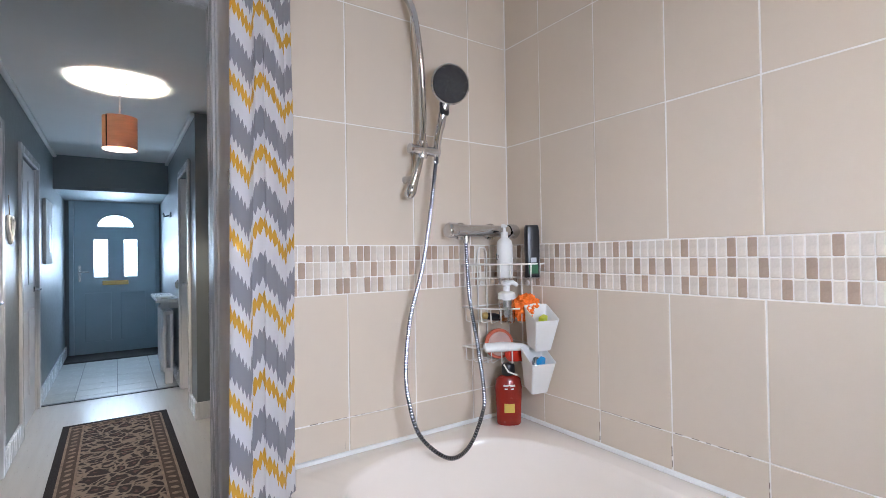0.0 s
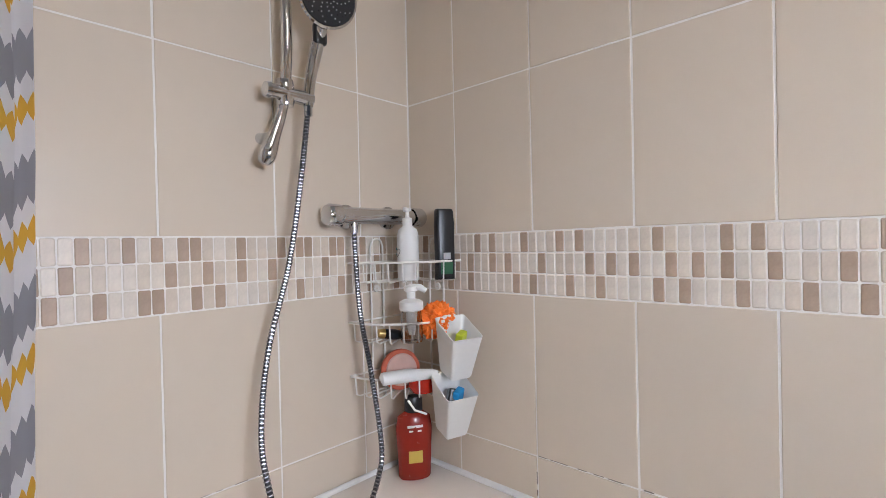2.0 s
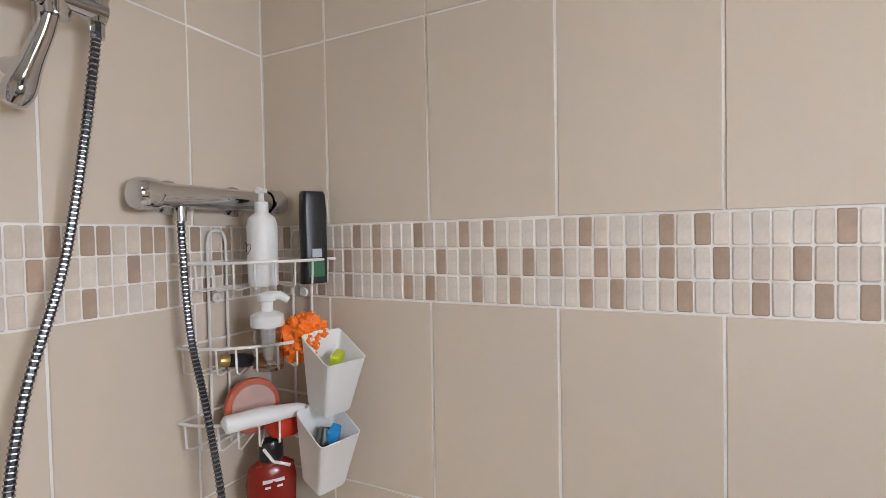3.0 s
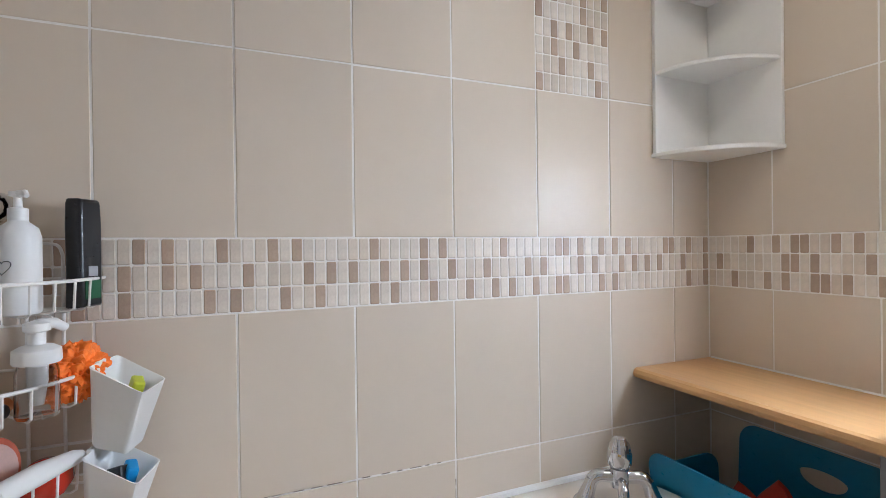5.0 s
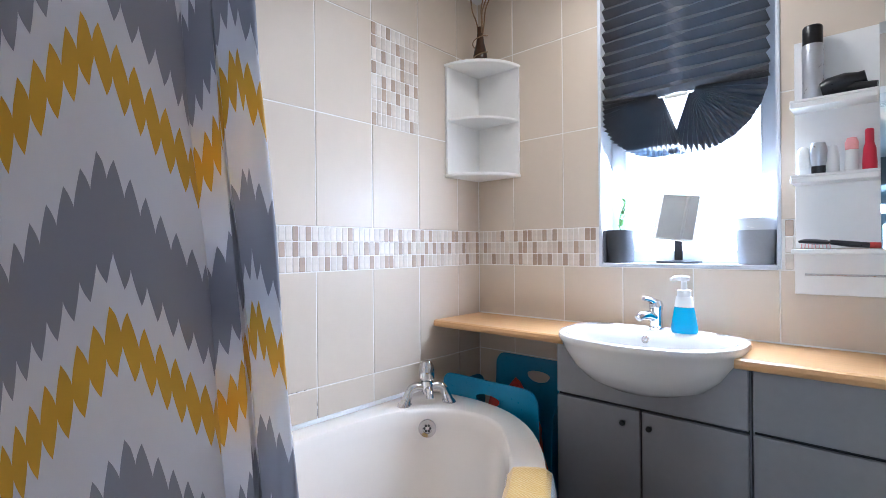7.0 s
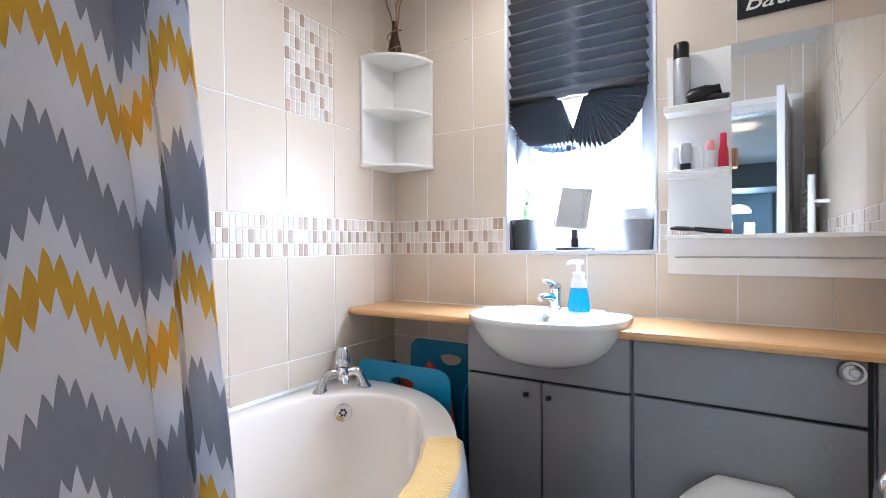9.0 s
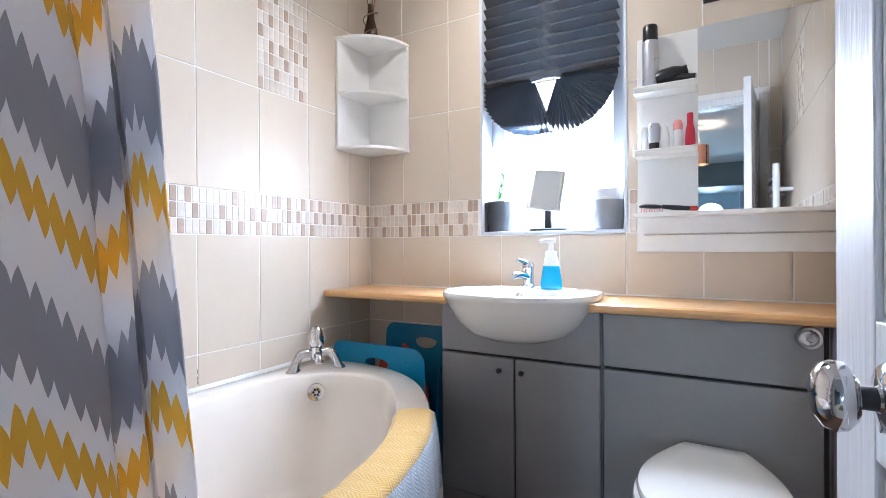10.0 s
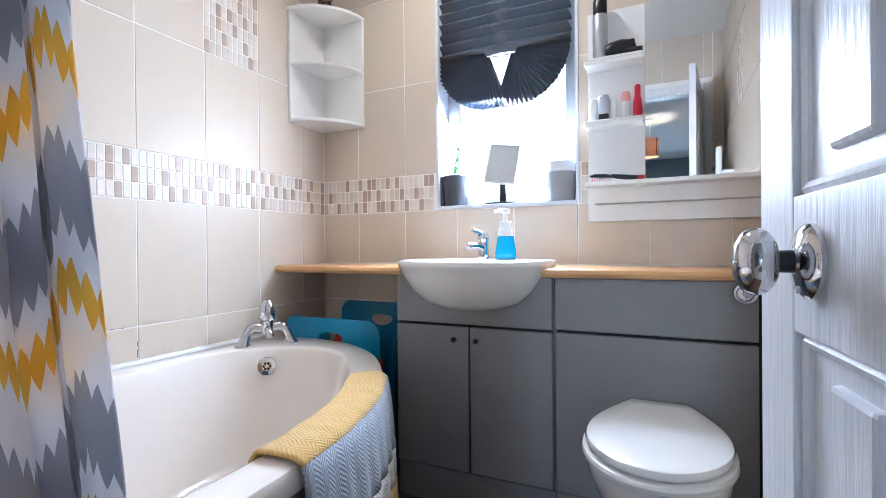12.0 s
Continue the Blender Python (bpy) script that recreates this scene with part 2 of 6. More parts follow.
def box(x0, x1, y0, y1, z0, z1, bevel=0.0, segs=2, bm=None):
    b2 = bmesh.new()
    bmesh.ops.create_cube(b2, size=1)
    bmesh.ops.scale(b2, vec=(abs(x1 - x0), abs(y1 - y0), abs(z1 - z0)), verts=b2.verts)
    bmesh.ops.translate(b2, vec=((x0 + x1) / 2, (y0 + y1) / 2, (z0 + z1) / 2), verts=b2.verts)
    if bevel:
        bmesh.ops.bevel(b2, geom=b2.edges[:], offset=bevel, segments=segs, profile=0.5, affect="EDGES")
    return merge(bm, b2)


def merge(bm, b2):
    if bm is None:
        return b2
    me = bpy.data.meshes.new("tmp")
    b2.to_mesh(me)
    b2.free()
    bm.from_mesh(me)
    bpy.data.meshes.remove(me)
    return bm


def lathe(profile, n=24, bm=None, m=None, sx=1.0, sy=1.0):
    """A turned shape from (radius, height) rows; closed where the radius is nought."""
    b2 = bmesh.new()
    rings = []
    for r, z in profile:
        if r < 1e-5:
            rings.append([b2.verts.new((0, 0, z))])
        else:
            rings.append([b2.verts.new((r * sx * math.cos(2 * math.pi * i / n), r * sy * math.sin(2 * math.pi * i / n), z)) for i in range(n)])
    for a, c in zip(rings, rings[1:]):
        for i in range(n):
            j = (i + 1) % n
            if len(a) == 1 and len(c) > 1:
                b2.faces.new((a[0], c[j], c[i]))
            elif len(c) == 1 and len(a) > 1:
                b2.faces.new((a[i], a[j], c[0]))
            elif len(a) > 1:
                b2.faces.new((a[i], a[j], c[j], c[i]))
    bmesh.ops.recalc_face_normals(b2, faces=b2.faces[:])
    if m:
        b2.transform(m)
    return merge(bm, b2)


def spline(pts, per=8, closed=False):
    """Catmull-Rom through the points."""
    p = [Vector(q) for q in pts]
    n = len(p)
    out = []
    for i in range(n if closed else n - 1):
        a = p[(i - 1) % n] if closed or i else p[0]
        b, c = p[i], p[(i + 1) % n]
        d = p[(i + 2) % n] if closed or i + 2 < n else p[n - 1]
        for k in range(per):
            t = k / per
            out.append(0.5 * ((2 * b) + (c - a) * t + (2 * a - 5 * b + 4 * c - d) * t * t + (3 * b - a - 3 * c + d) * t ** 3))
    if not closed:
        out.append(p[-1])
    return out


def tube(pts, r, n=8, bm=None, closed=False, ends=True):
    """A round bar along points; r is one radius or one for each point."""
    pts = [Vector(q) for q in pts]
    rad = r if isinstance(r, (list, tuple)) else [r] * len(pts)
    b2 = bmesh.new()
    rings = []
    up = Vector((0, 0, 1))
    last = None
    for i, q in enumerate(pts):
        if closed:
            d = pts[(i + 1) % len(pts)] - pts[i - 1]
        else:
            d = pts[min(i + 1, len(pts) - 1)] - pts[max(i - 1, 0)]
        d.normalize()
        if last is None:
            side = d.cross(up) if abs(d.z) < 0.95 else d.cross(Vector((1, 0, 0)))
        else:
            side = last - d * last.dot(d)
        side.normalize()
        last = side
        nn = side.cross(d)
        rings.append([b2.verts.new(q + rad[i] * (math.cos(2 * math.pi * k / n) * side + math.sin(2 * math.pi * k / n) * nn)) for k in range(n)])
    pairs = list(zip(rings, rings[1:])) + ([(rings[-1], rings[0])] if closed else [])
    for a, c in pairs:
        for k in range(n):
            j = (k + 1) % n
            b2.faces.new((a[k], a[j], c[j], c[k]))
    if ends and not closed:
        b2.faces.new(rings[0]), b2.faces.new(rings[-1])
    bmesh.ops.recalc_face_normals(b2, faces=b2.faces[:])
    return merge(bm, b2)


def prism(outline, z0, z1, bevel=0.0, bm=None):
    """A flat outline (x, y) raised from z0 to z1."""
    b2 = bmesh.new()
    lo = [b2.verts.new((q[0], q[1], z0)) for q in outline]
    hi = [b2.verts.new((q[0], q[1], z1)) for q in outline]
    b2.faces.new(lo[::-1]), b2.faces.new(hi)
    n = len(lo)
    for i in range(n):
        b2.faces.new((lo[i], lo[(i + 1) % n], hi[(i + 1) % n], hi[i]))
    bmesh.ops.recalc_face_normals(b2, faces=b2.faces[:])
    if bevel:
        es = [e for e in b2.edges if abs(e.verts[0].co.z - e.verts[1].co.z) < 1e-6]
        bmesh.ops.bevel(b2, geom=es, offset=bevel, segments=3, profile=0.5, affect="EDGES")
    return merge(bm, b2)


def rings_mesh(rings, close_last=True, bm=None):
    b2 = bmesh.new()
    vs = [[b2.verts.new(q) for q in r] for r in rings]
    n = len(vs[0])
    for a, c in zip(vs, vs[1:]):
        for i in range(n):
            b2.faces.new((a[i], a[(i + 1) % n], c[(i + 1) % n], c[i]))
    if close_last:
        b2.faces.new(vs[-1])
    return merge(bm, b2)


def struct(name, bm, material, label="", smooth=False):
    return tagged(part(name, bm, material, None, label, smooth), label, "", "", "structure")


# ---- setting ----
XB, YA, YC, XD, TOP = 1.39, 1.567, -0.30, -0.47, 2.38
T = 0.0022
WX0, WX1, WZ0, WZ1 = 0.174, 0.764, 1.117, 2.26
DX0, DX1, DZ = -0.345, 0.280, 1.985

struct("floor", box(XD - 0.1, XB + 0.1, YC - 0.3, YA + 0.05, -0.1, 0), FLOOR, "dark brown wood-effect vinyl floor")
struct("ceiling", box(XD - 0.1, XB + 0.1, YC - 0.3, YA + 0.1, TOP, TOP + 0.1), CEIL, "white painted bathroom ceiling")
wall_east = struct("wall_east", box(XB + T, XB + 0.12, YC - 0.3, YA + 0.1, 0, TOP), GROUT, "beige tiled wall beside the bath")
wall_west = struct("wall_west", box(XD - 0.12, XD - T, YC - 0.3, YA + 0.1, 0, TOP), GROUT, "beige tiled wall behind the door")
bm = box(XD - T, WX0, YC - 0.17, YC - T, 0, TOP)
box(WX1, XB + T, YC - 0.17, YC - T, 0, TOP, bm=bm)
box(WX0, WX1, YC - 0.17, YC - T, 0, WZ0, bm=bm)
box(WX0, WX1, YC - 0.17, YC - T, WZ1, TOP, bm=bm)
wall_south = struct("wall_south", bm, GROUT, "beige tiled wall round the window")
bm = box(DX1 + 0.03, XB + T, YA + T, YA + 0.1, 0, TOP)
box(XD - T, DX0 - 0.03, YA + T, YA + 0.1, 0, TOP, bm=bm)
box(DX0 - 0.03, DX1 + 0.03, YA + T, YA + 0.1, DZ + 0.03, TOP, bm=bm)
wall_north = struct("wall_north", bm, GROUT, "beige tiled shower wall beside the doorway")


def door_trim(name, label, x0, x1, top, yin, yout, w=0.055):
    """Lining and architraves round an opening in a wall that runs along x."""
    ob = thing(name, (0, 0, 0), label, "door frame")
    ob["kind"] = "structure"
    part("jamb", box(x1, x1 + 0.03, yin, yout, 0, top, 0.002), GLOSS, ob)
    part("jamb", box(x0 - 0.03, x0, yin, yout, 0, top, 0.002), GLOSS, ob)
    part("head", box(x0 - 0.03, x1 + 0.03, yin, yout, top, top + 0.03, 0.002), GLOSS, ob)
    for ya, yb in ((yin - 0.018, yin), (yout, yout + 0.018)):
        part("architrave", box(x1 + 0.006, x1 + w, ya, yb, 0, top + w, 0.006), GLOSS, ob)
        part("architrave", box(x0 - w, x0 - 0.006, ya, yb, 0, top + w, 0.006), GLOSS, ob)
        part("architrave", box(x0 - 0.006, x1 + 0.006, ya, yb, top + 0.006, top + w, 0.006), GLOSS, ob)
    return ob


trim_1 = door_trim("trim_1", "white gloss-painted bathroom door frame", DX0, DX1, DZ, YA + 0.004, YA + 0.104)

# ---- hall beyond the doorway ----
HL, HR, HN, HF, HTOP = -0.505, 0.552, 4.19, 7.90, 2.355
Y0 = YA + 0.1
struct("hall_floor", box(HL - 0.1, 1.5, YA + 0.05, 5.36, -0.1, 0), VINYL, "pale grey wood-effect hall floor")
struct("hall_subfloor", box(HL - 0.1, HR + 0.1, 5.36, HF + 0.1, -0.1, -0.006), JOINTGREY)
struct("hall_ceiling", box(HL - 0.1, 1.5, Y0, HF + 0.1, HTOP, HTOP + 0.1), HALLCEIL, "white hall ceiling")
LD = [(3.0, 3.75), (4.46, 5.30)]
bm = box(HL - 0.1, HL, Y0, LD[0][0], 0, HTOP)
box(HL - 0.1, HL, LD[0][1], LD[1][0], 0, HTOP, bm=bm)
box(HL - 0.1, HL, LD[1][1], HF + 0.1, 0, HTOP, bm=bm)
for a, c in LD:
    box(HL - 0.1, HL, a, c, 2.0, HTOP, bm=bm)
struct("hall_wall_west", bm, HALLWALL, "blue-grey painted hall wall with doorways")
RD = (4.56, 5.25)
bm = box(HR, 1.5, HN, RD[0], 0, HTOP)
box(HR, HR + 0.1, RD[1], HF + 0.1, 0, HTOP, bm=bm)
box(HR, HR + 0.1, RD[0], RD[1], 2.0, HTOP, bm=bm)
box(1.4, 1.5, Y0, HN, 0, HTOP, bm=bm)
struct("hall_wall_east", bm, HALLWALL, "blue-grey painted hall wall with projecting pier")
FX0, FX1 = -0.462, 0.536
bm = box(HL, FX0, HF - 0.03, HF + 0.1, 0, HTOP)
box(FX1, HR, HF - 0.03, HF + 0.1, 0, HTOP, bm=bm)
box(FX0, FX1, HF - 0.03, HF + 0.1, 2.135, HTOP, bm=bm)
struct("hall_wall_north", bm, HALLWALL, "blue-grey wall round the front door")
bm = box(HL, HR, 6.55, HF - 0.03, 2.0, HTOP)
box(HL, HR, 6.53, 6.55, 1.985, 2.03, 0.004, bm=bm)
struct("hall_beam", bm, HALLWALL, "dark grey boxed beam across the hall")
struct("hall_backing", box(HL - 0.5, HL - 0.4, 2.6, 5.6, 0, HTOP), PAINT)
struct("hall_backing_east", box(HR + 0.5, HR + 0.6, 4.2, 5.4, 0, HTOP), PAINT)


def skirting(name, x0, x1, y0, y1):
    bm = box(x0, x1, y0, y1, 0, 0.13, 0.004)
    return struct(name, bm, GLOSS, "white gloss skirting board")


skirting("baseboard_1", HL, HL + 0.018, LD[0][1] + 0.06, LD[1][0] - 0.06)
skirting("baseboard_2", HL, HL + 0.018, LD[1][1] + 0.06, HF - 0.04)
skirting("baseboard_3", HR - 0.018, HR, HN - 0.018, RD[0] - 0.06)
skirting("baseboard_4", HR, 1.4, HN - 0.018, HN)
skirting("baseboard_5", HR - 0.018, HR, RD[1] + 0.06, HF - 0.04)
struct("trim_cove_1", box(HL, HL + 0.035, Y0, 6.53, HTOP - 0.035, HTOP, 0.01), HALLCEIL)
struct("trim_cove_2", box(HR - 0.035, HR, HN, 6.53, HTOP - 0.035, HTOP, 0.01), HALLCEIL)
struct("trim_threshold", box(HL, HR, 5.335, 5.385, 0, 0.006, 0.002), BLACK, "dark threshold strip")


def side_door(name, x, y0, y1, facing, leaf):
    """A doorway in a hall wall: frame and a white panelled leaf set back in it."""
    ob = thing(name, (x, 0, 0), "white painted hall door in a white frame", "door")
    ob["kind"] = "structure"
    f = facing
    for a, c in ((y0 - 0.06, y0 + 0.01), (y1 - 0.01, y1 + 0.06)):
        part("architrave", box(0, 0.02 * f, a, c, 0, 2.05, 0.005), GLOSS, ob)
    part("architrave", box(0, 0.02 * f, y0 + 0.01, y1 - 0.01, 1.99, 2.05, 0.005), GLOSS, ob)
    for a, c in ((y0, y0 + 0.02), (y1 - 0.02, y1)):
        part("jamb", box(-0.1 * f, 0.0, a, c, 0, 1.99), GLOSS, ob)
    lf = part("leaf", box((-leaf - 0.035) * f, -leaf * f, y0 + 0.022, y1 - 0.022, 0.006, 1.98, 0.002), HALLDOOR, ob)
    for z0, z1 in ((0.2, 0.85), (1.05, 1.85)):
        for a, c in ((y0 + 0.12, (y0 + y1) / 2 - 0.04), ((y0 + y1) / 2 + 0.04, y1 - 0.12)):
            part("panel", box(-leaf * f, (-leaf + 0.008) * f, a, c, z0, z1, 0.006), HALLDOOR, lf)
    hy = y1 - 0.09
    hb = lathe([(0, 0), (0.025, 0), (0.025, 0.006), (0.009, 0.01), (0.009, 0.045), (0, 0.045)], 14, m=pose((-leaf) * f, hy, 1.0, 0, 90 * f, 0))
    tube([((-leaf + 0.045) * f, hy + 0.005, 1.0), ((-leaf + 0.047) * f, hy - 0.11, 1.0)], 0.009, 8, bm=hb)
    part("door_handle", hb, CHROME, lf, "chrome lever handle", True)
    return ob


side_door("door_1", HL, *LD[0], 1, 0.02)
side_door("door_2", HL, *LD[1], 1, 0.012)
side_door("door_3", HR, *RD, -1, 0.05)


def front_door():
    ob = thing("door_4", (0, HF, 0), "blue-grey front door with glazed panes and brass letterbox", "front door")
    ob["kind"] = "structure"
    x0, x1 = FX0 + 0.05, FX1 - 0.05
    for a, c in ((FX0, FX0 + 0.048), (FX1 - 0.048, FX1)):
        part("frame", box(a, c, -0.06, 0.04, 0, 2.135, 0.004), DOORBLUE, ob)
    part("frame", box(FX0 + 0.048, FX1 - 0.048, -0.06, 0.04, 2.09, 2.135, 0.004), DOORBLUE, ob)
    cx = 0.037
    panes = [(-0.240, -0.092, 1.005, 1.50), (0.092, 0.240, 1.005, 1.50)]
    bm = bmesh.new()
    # leaf as bars round the openings
    box(x0, x1, -0.03, 0.02, 0.004, 1.005, bm=bm)
    box(x0, cx + panes[0][0], -0.03, 0.02, 1.005, 1.50, bm=bm)
    box(cx + panes[0][1], cx + panes[1][0], -0.03, 0.02, 1.005, 1.50, bm=bm)
    box(cx + panes[1][1], x1, -0.03, 0.02, 1.005, 1.50, bm=bm)
    box(x0, x1, -0.03, 0.02, 1.50, 1.675, bm=bm)
    R = 0.205
    n = 14
    arc = [(cx + R * math.cos(math.pi * i / n), 1.675 + 0.76 * R * math.sin(math.pi * i / n)) for i in range(n + 1)]
    for (xa, za), (xb, zb) in zip(arc, arc[1:]):
        vs = [bm.verts.new((xx, yy, zz)) for yy in (-0.03, 0.02) for xx, zz in ((xa, za), (xb, zb), (xb, 2.085), (xa, 2.085))]
        bm.faces.new(vs[:4]), bm.faces.new(vs[4:][::-1]), bm.faces.new((vs[0], vs[1], vs[5], vs[4]))
    box(x0, cx - R, -0.03, 0.02, 1.675, 2.085, bm=bm)
    box(cx + R, x1, -0.03, 0.02, 1.675, 2.085, bm=bm)
    leaf = part("leaf", bm, DOORBLUE, ob)
    for i, (a, c, z0, z1) in enumerate(panes):
        bd = box(cx + a - 0.02, cx + a, -0.042, -0.03, z0 - 0.02, z1 + 0.02, 0.003)
        box(cx + c, cx + c + 0.02, -0.042, -0.03, z0 - 0.02, z1 + 0.02, 0.003, bm=bd)
        box(cx + a, cx + c, -0.042, -0.03, z0 - 0.02, z0, 0.003, bm=bd)
        box(cx + a, cx + c, -0.042, -0.03, z1, z1 + 0.02, 0.003, bm=bd)
        part("glazing_bead", bd, DOORBLUE, leaf)
        part("pane", box(cx + a, cx + c, -0.012, -0.006, z0, z1), FROST, leaf, "frosted glass pane").visible_shadow = False
    fan = part("pane", prism([(q[0], q[1]) for q in arc], 0, 0.006), FROST, leaf, "half-round frosted glass pane")
    fan.matrix_basis = pose(0, -0.006, 0, 90, 0, 0)
    fan.visible_shadow = False
    part("glazing_bead", tube([(q[0], -0.036, q[1]) for q in arc] , 0.011, 6), DOORBLUE, leaf)
    for a, c in ((x0 + 0.11, cx - 0.05), (cx + 0.05, x1 - 0.11)):
        part("panel", box(a, c, -0.037, -0.03, 0.16, 0.80, 0.006), DOORBLUE, leaf)
    part("letterbox", box(cx - 0.15, cx + 0.14, -0.044, -0.03, 0.895, 0.955, 0.006), BRASS, leaf, "brass letterbox flap")
    h = box(x0 + 0.045, x0 + 0.075, -0.04, -0.03, 0.95, 1.16, 0.004)
    tube([(x0 + 0.06, -0.04, 1.08), (x0 + 0.06, -0.075, 1.08), (x0 + 0.16, -0.08, 1.075)], 0.009, 8, bm=h)
    part("door_handle", h, STEEL, leaf, "steel lever handle")
    return ob


front_door()
mat_ob = struct("doormat", box(HL + 0.02, HR - 0.04, 7.28, HF - 0.08, 0, 0.014, 0.004), DARKMAT, "dark coir doormat")
tagged(mat_ob, "dark doormat before the front door", "doormat", "", "thing")


def rug_material():
    m = bpy.data.materials.new("patterned_rug_pile")
    m.use_nodes = True
    n, l = m.node_tree.nodes, m.node_tree.links
    b = n["Principled BSDF"]
    b.inputs["Roughness"].default_value = 0.95
    co = n.new("ShaderNodeTexCoord")
    v = n.new("ShaderNodeTexVoronoi")
    v.inputs["Scale"].default_value = 14
    v.feature = "DISTANCE_TO_EDGE"
    nz = n.new("ShaderNodeTexNoise")
    nz.inputs["Scale"].default_value, nz.inputs["Detail"].default_value = 9, 4
    l.new(co.outputs["Object"], nz.inputs["Vector"])
    mixv = n.new("ShaderNodeMixRGB")
    mixv.inputs[0].default_value = 0.11
    l.new(co.outputs["Object"], mixv.inputs[1]), l.new(nz.outputs["Color"], mixv.inputs[2]), l.new(mixv.outputs[0], v.inputs["Vector"])
    r = n.new("ShaderNodeValToRGB")
    e = r.color_ramp.elements
    e[0].position, e[0].color = 0.05, (0.26, 0.20, 0.15, 1)
    e[1].position, e[1].color = 0.11, (0.022, 0.015, 0.014, 1)
    k = e.new(0.30)
    k.color = (0.03, 0.016, 0.014, 1)
    k2 = e.new(0.36)
    k2.color = (0.13, 0.07, 0.055, 1)
    l.new(v.outputs[0], r.inputs[0]), l.new(r.outputs[0], b.inputs["Base Color"])
    bp = n.new("ShaderNodeBump")
    bp.inputs["Strength"].default_value = 0.6
    fine = n.new("ShaderNodeTexNoise")
    fine.inputs["Scale"].default_value = 500
    l.new(co.outputs["Object"], fine.inputs["Vector"])
    l.new(fine.outputs[0], bp.inputs["Height"]), l.new(bp.outputs[0], b.inputs["Normal"])
    return m


RUG = rug_material()
RUGDARK = mat("dark_rug_edge", (0.018, 0.013, 0.013), 0.95, vary=0.2, scale=40, bump=0.6, bump_scale=400)
RUGBROWN = mat("brown_rug_band", (0.075, 0.05, 0.038), 0.95, vary=0.4, scale=40, bump=0.6, bump_scale=400)
RUGTAN = mat("tan_rug_border", (0.26, 0.19, 0.14), 0.95, vary=0.4, scale=26, bump=0.6, bump_scale=400)
rug = thing("rug", (0.057, 2.55, 0), "dark patterned hall runner with tan border", "rug", turn=0.5)
part("rug_field", box(-0.20, 0.21, 0.0, 1.90, 0.001, 0.011), RUG, rug)
bm = bmesh.new()
for a, c in ((-0.27, -0.203), (0.213, 0.28)):
    box(a, c, 0, 1.97, 0.001, 0.0105, bm=bm)
box(-0.203, 0.213, 1.903, 1.97, 0.001, 0.0105, bm=bm)
part("border", bm, RUGBROWN, rug, "brown border band")
bm = bmesh.new()
for a, c in ((-0.325, -0.272), (0.282, 0.335)):
    box(a, c, 0, 2.03, 0.001, 0.010, bm=bm)
box(-0.272, 0.282, 1.972, 2.03, 0.001, 0.010, bm=bm)
part("edge", bm, RUGDARK, rug, "dark bound edge")
bm = bmesh.new()
for a, c in ((-0.283, -0.270), (-0.206, -0.194), (0.204, 0.216), (0.280, 0.293)):
    box(a, c, 0, 1.975, 0.0105, 0.0120, bm=bm)
for a, c in ((1.896, 1.908), (1.965, 1.978)):
    box(-0.27, 0.28, a, c, 0.0105, 0.0120, bm=bm)
part("piping", bm, RUGTAN, rug, "thin tan lines along the border")
bm = bmesh.new()
for i in range(26):
    y = 0.075 * i + 0.03
    for x, turn in ((-0.238, 35), (0.248, -35)):
        lathe([(0.024, 0.0105), (0.017, 0.0122), (0, 0.0126)], 10, bm=bm, m=pose(x, y, 0, 0, 0, turn + 25 * (i % 2)), sx=1.0, sy=0.62)
for i in range(6):
    lathe([(0.024, 0.0105), (0.017, 0.0122), (0, 0.0126)], 10, bm=bm, m=pose(-0.17 + 0.07 * i, 1.937, 0, 0, 0, 30), sx=1.0, sy=0.62)
part("motif", bm, RUGTAN, rug, "row of tan border motifs")["kind"] = "stuff"

lamp = thing("pendant_lamp", (0.072, 3.75, HTOP), "copper drum pendant lamp hanging lit in the hall", "pendant lamp")
part("ceiling_rose", lathe([(0, 0), (0.05, 0), (0.048, -0.012), (0.02, -0.03), (0, -0.03)], 20), WHITEPLASTIC, lamp, "", True)
part("cord", tube([(0, 0, -0.03), (0, 0, -0.27)], 0.006, 8), WHITEPLASTIC, lamp)
sh = lathe([(0.095, -0.218), (0.095, -0.422), (0.092, -0.422), (0.092, -0.218), (0.095, -0.218)], 40)
part("shade", sh, SHADE, lamp, "copper brown drum shade", True)
part("seam", box(-0.004, 0.004, -0.0965, -0.0945, -0.420, -0.220), RUGDARK, lamp, "dark seam of the shade").matrix_basis = pose(0, 0, 0, 0, 0, -48)
bm = tube([(0.093, 0, -0.226), (-0.093, 0, -0.226)], 0.002, 6)
tube([(0, 0.093, -0.226), (0, -0.093, -0.226)], 0.002, 6, bm=bm)
part("spider", bm, WHITEPLASTIC, lamp)
bb = part("bulb", lathe([(0, -0.37), (0.02, -0.362), (0.028, -0.34), (0.025, -0.315), (0.014, -0.29), (0.014, -0.27), (0, -0.27)], 16), BULBGLOW, lamp, "glowing bulb", True)
bb.visible_shadow = False

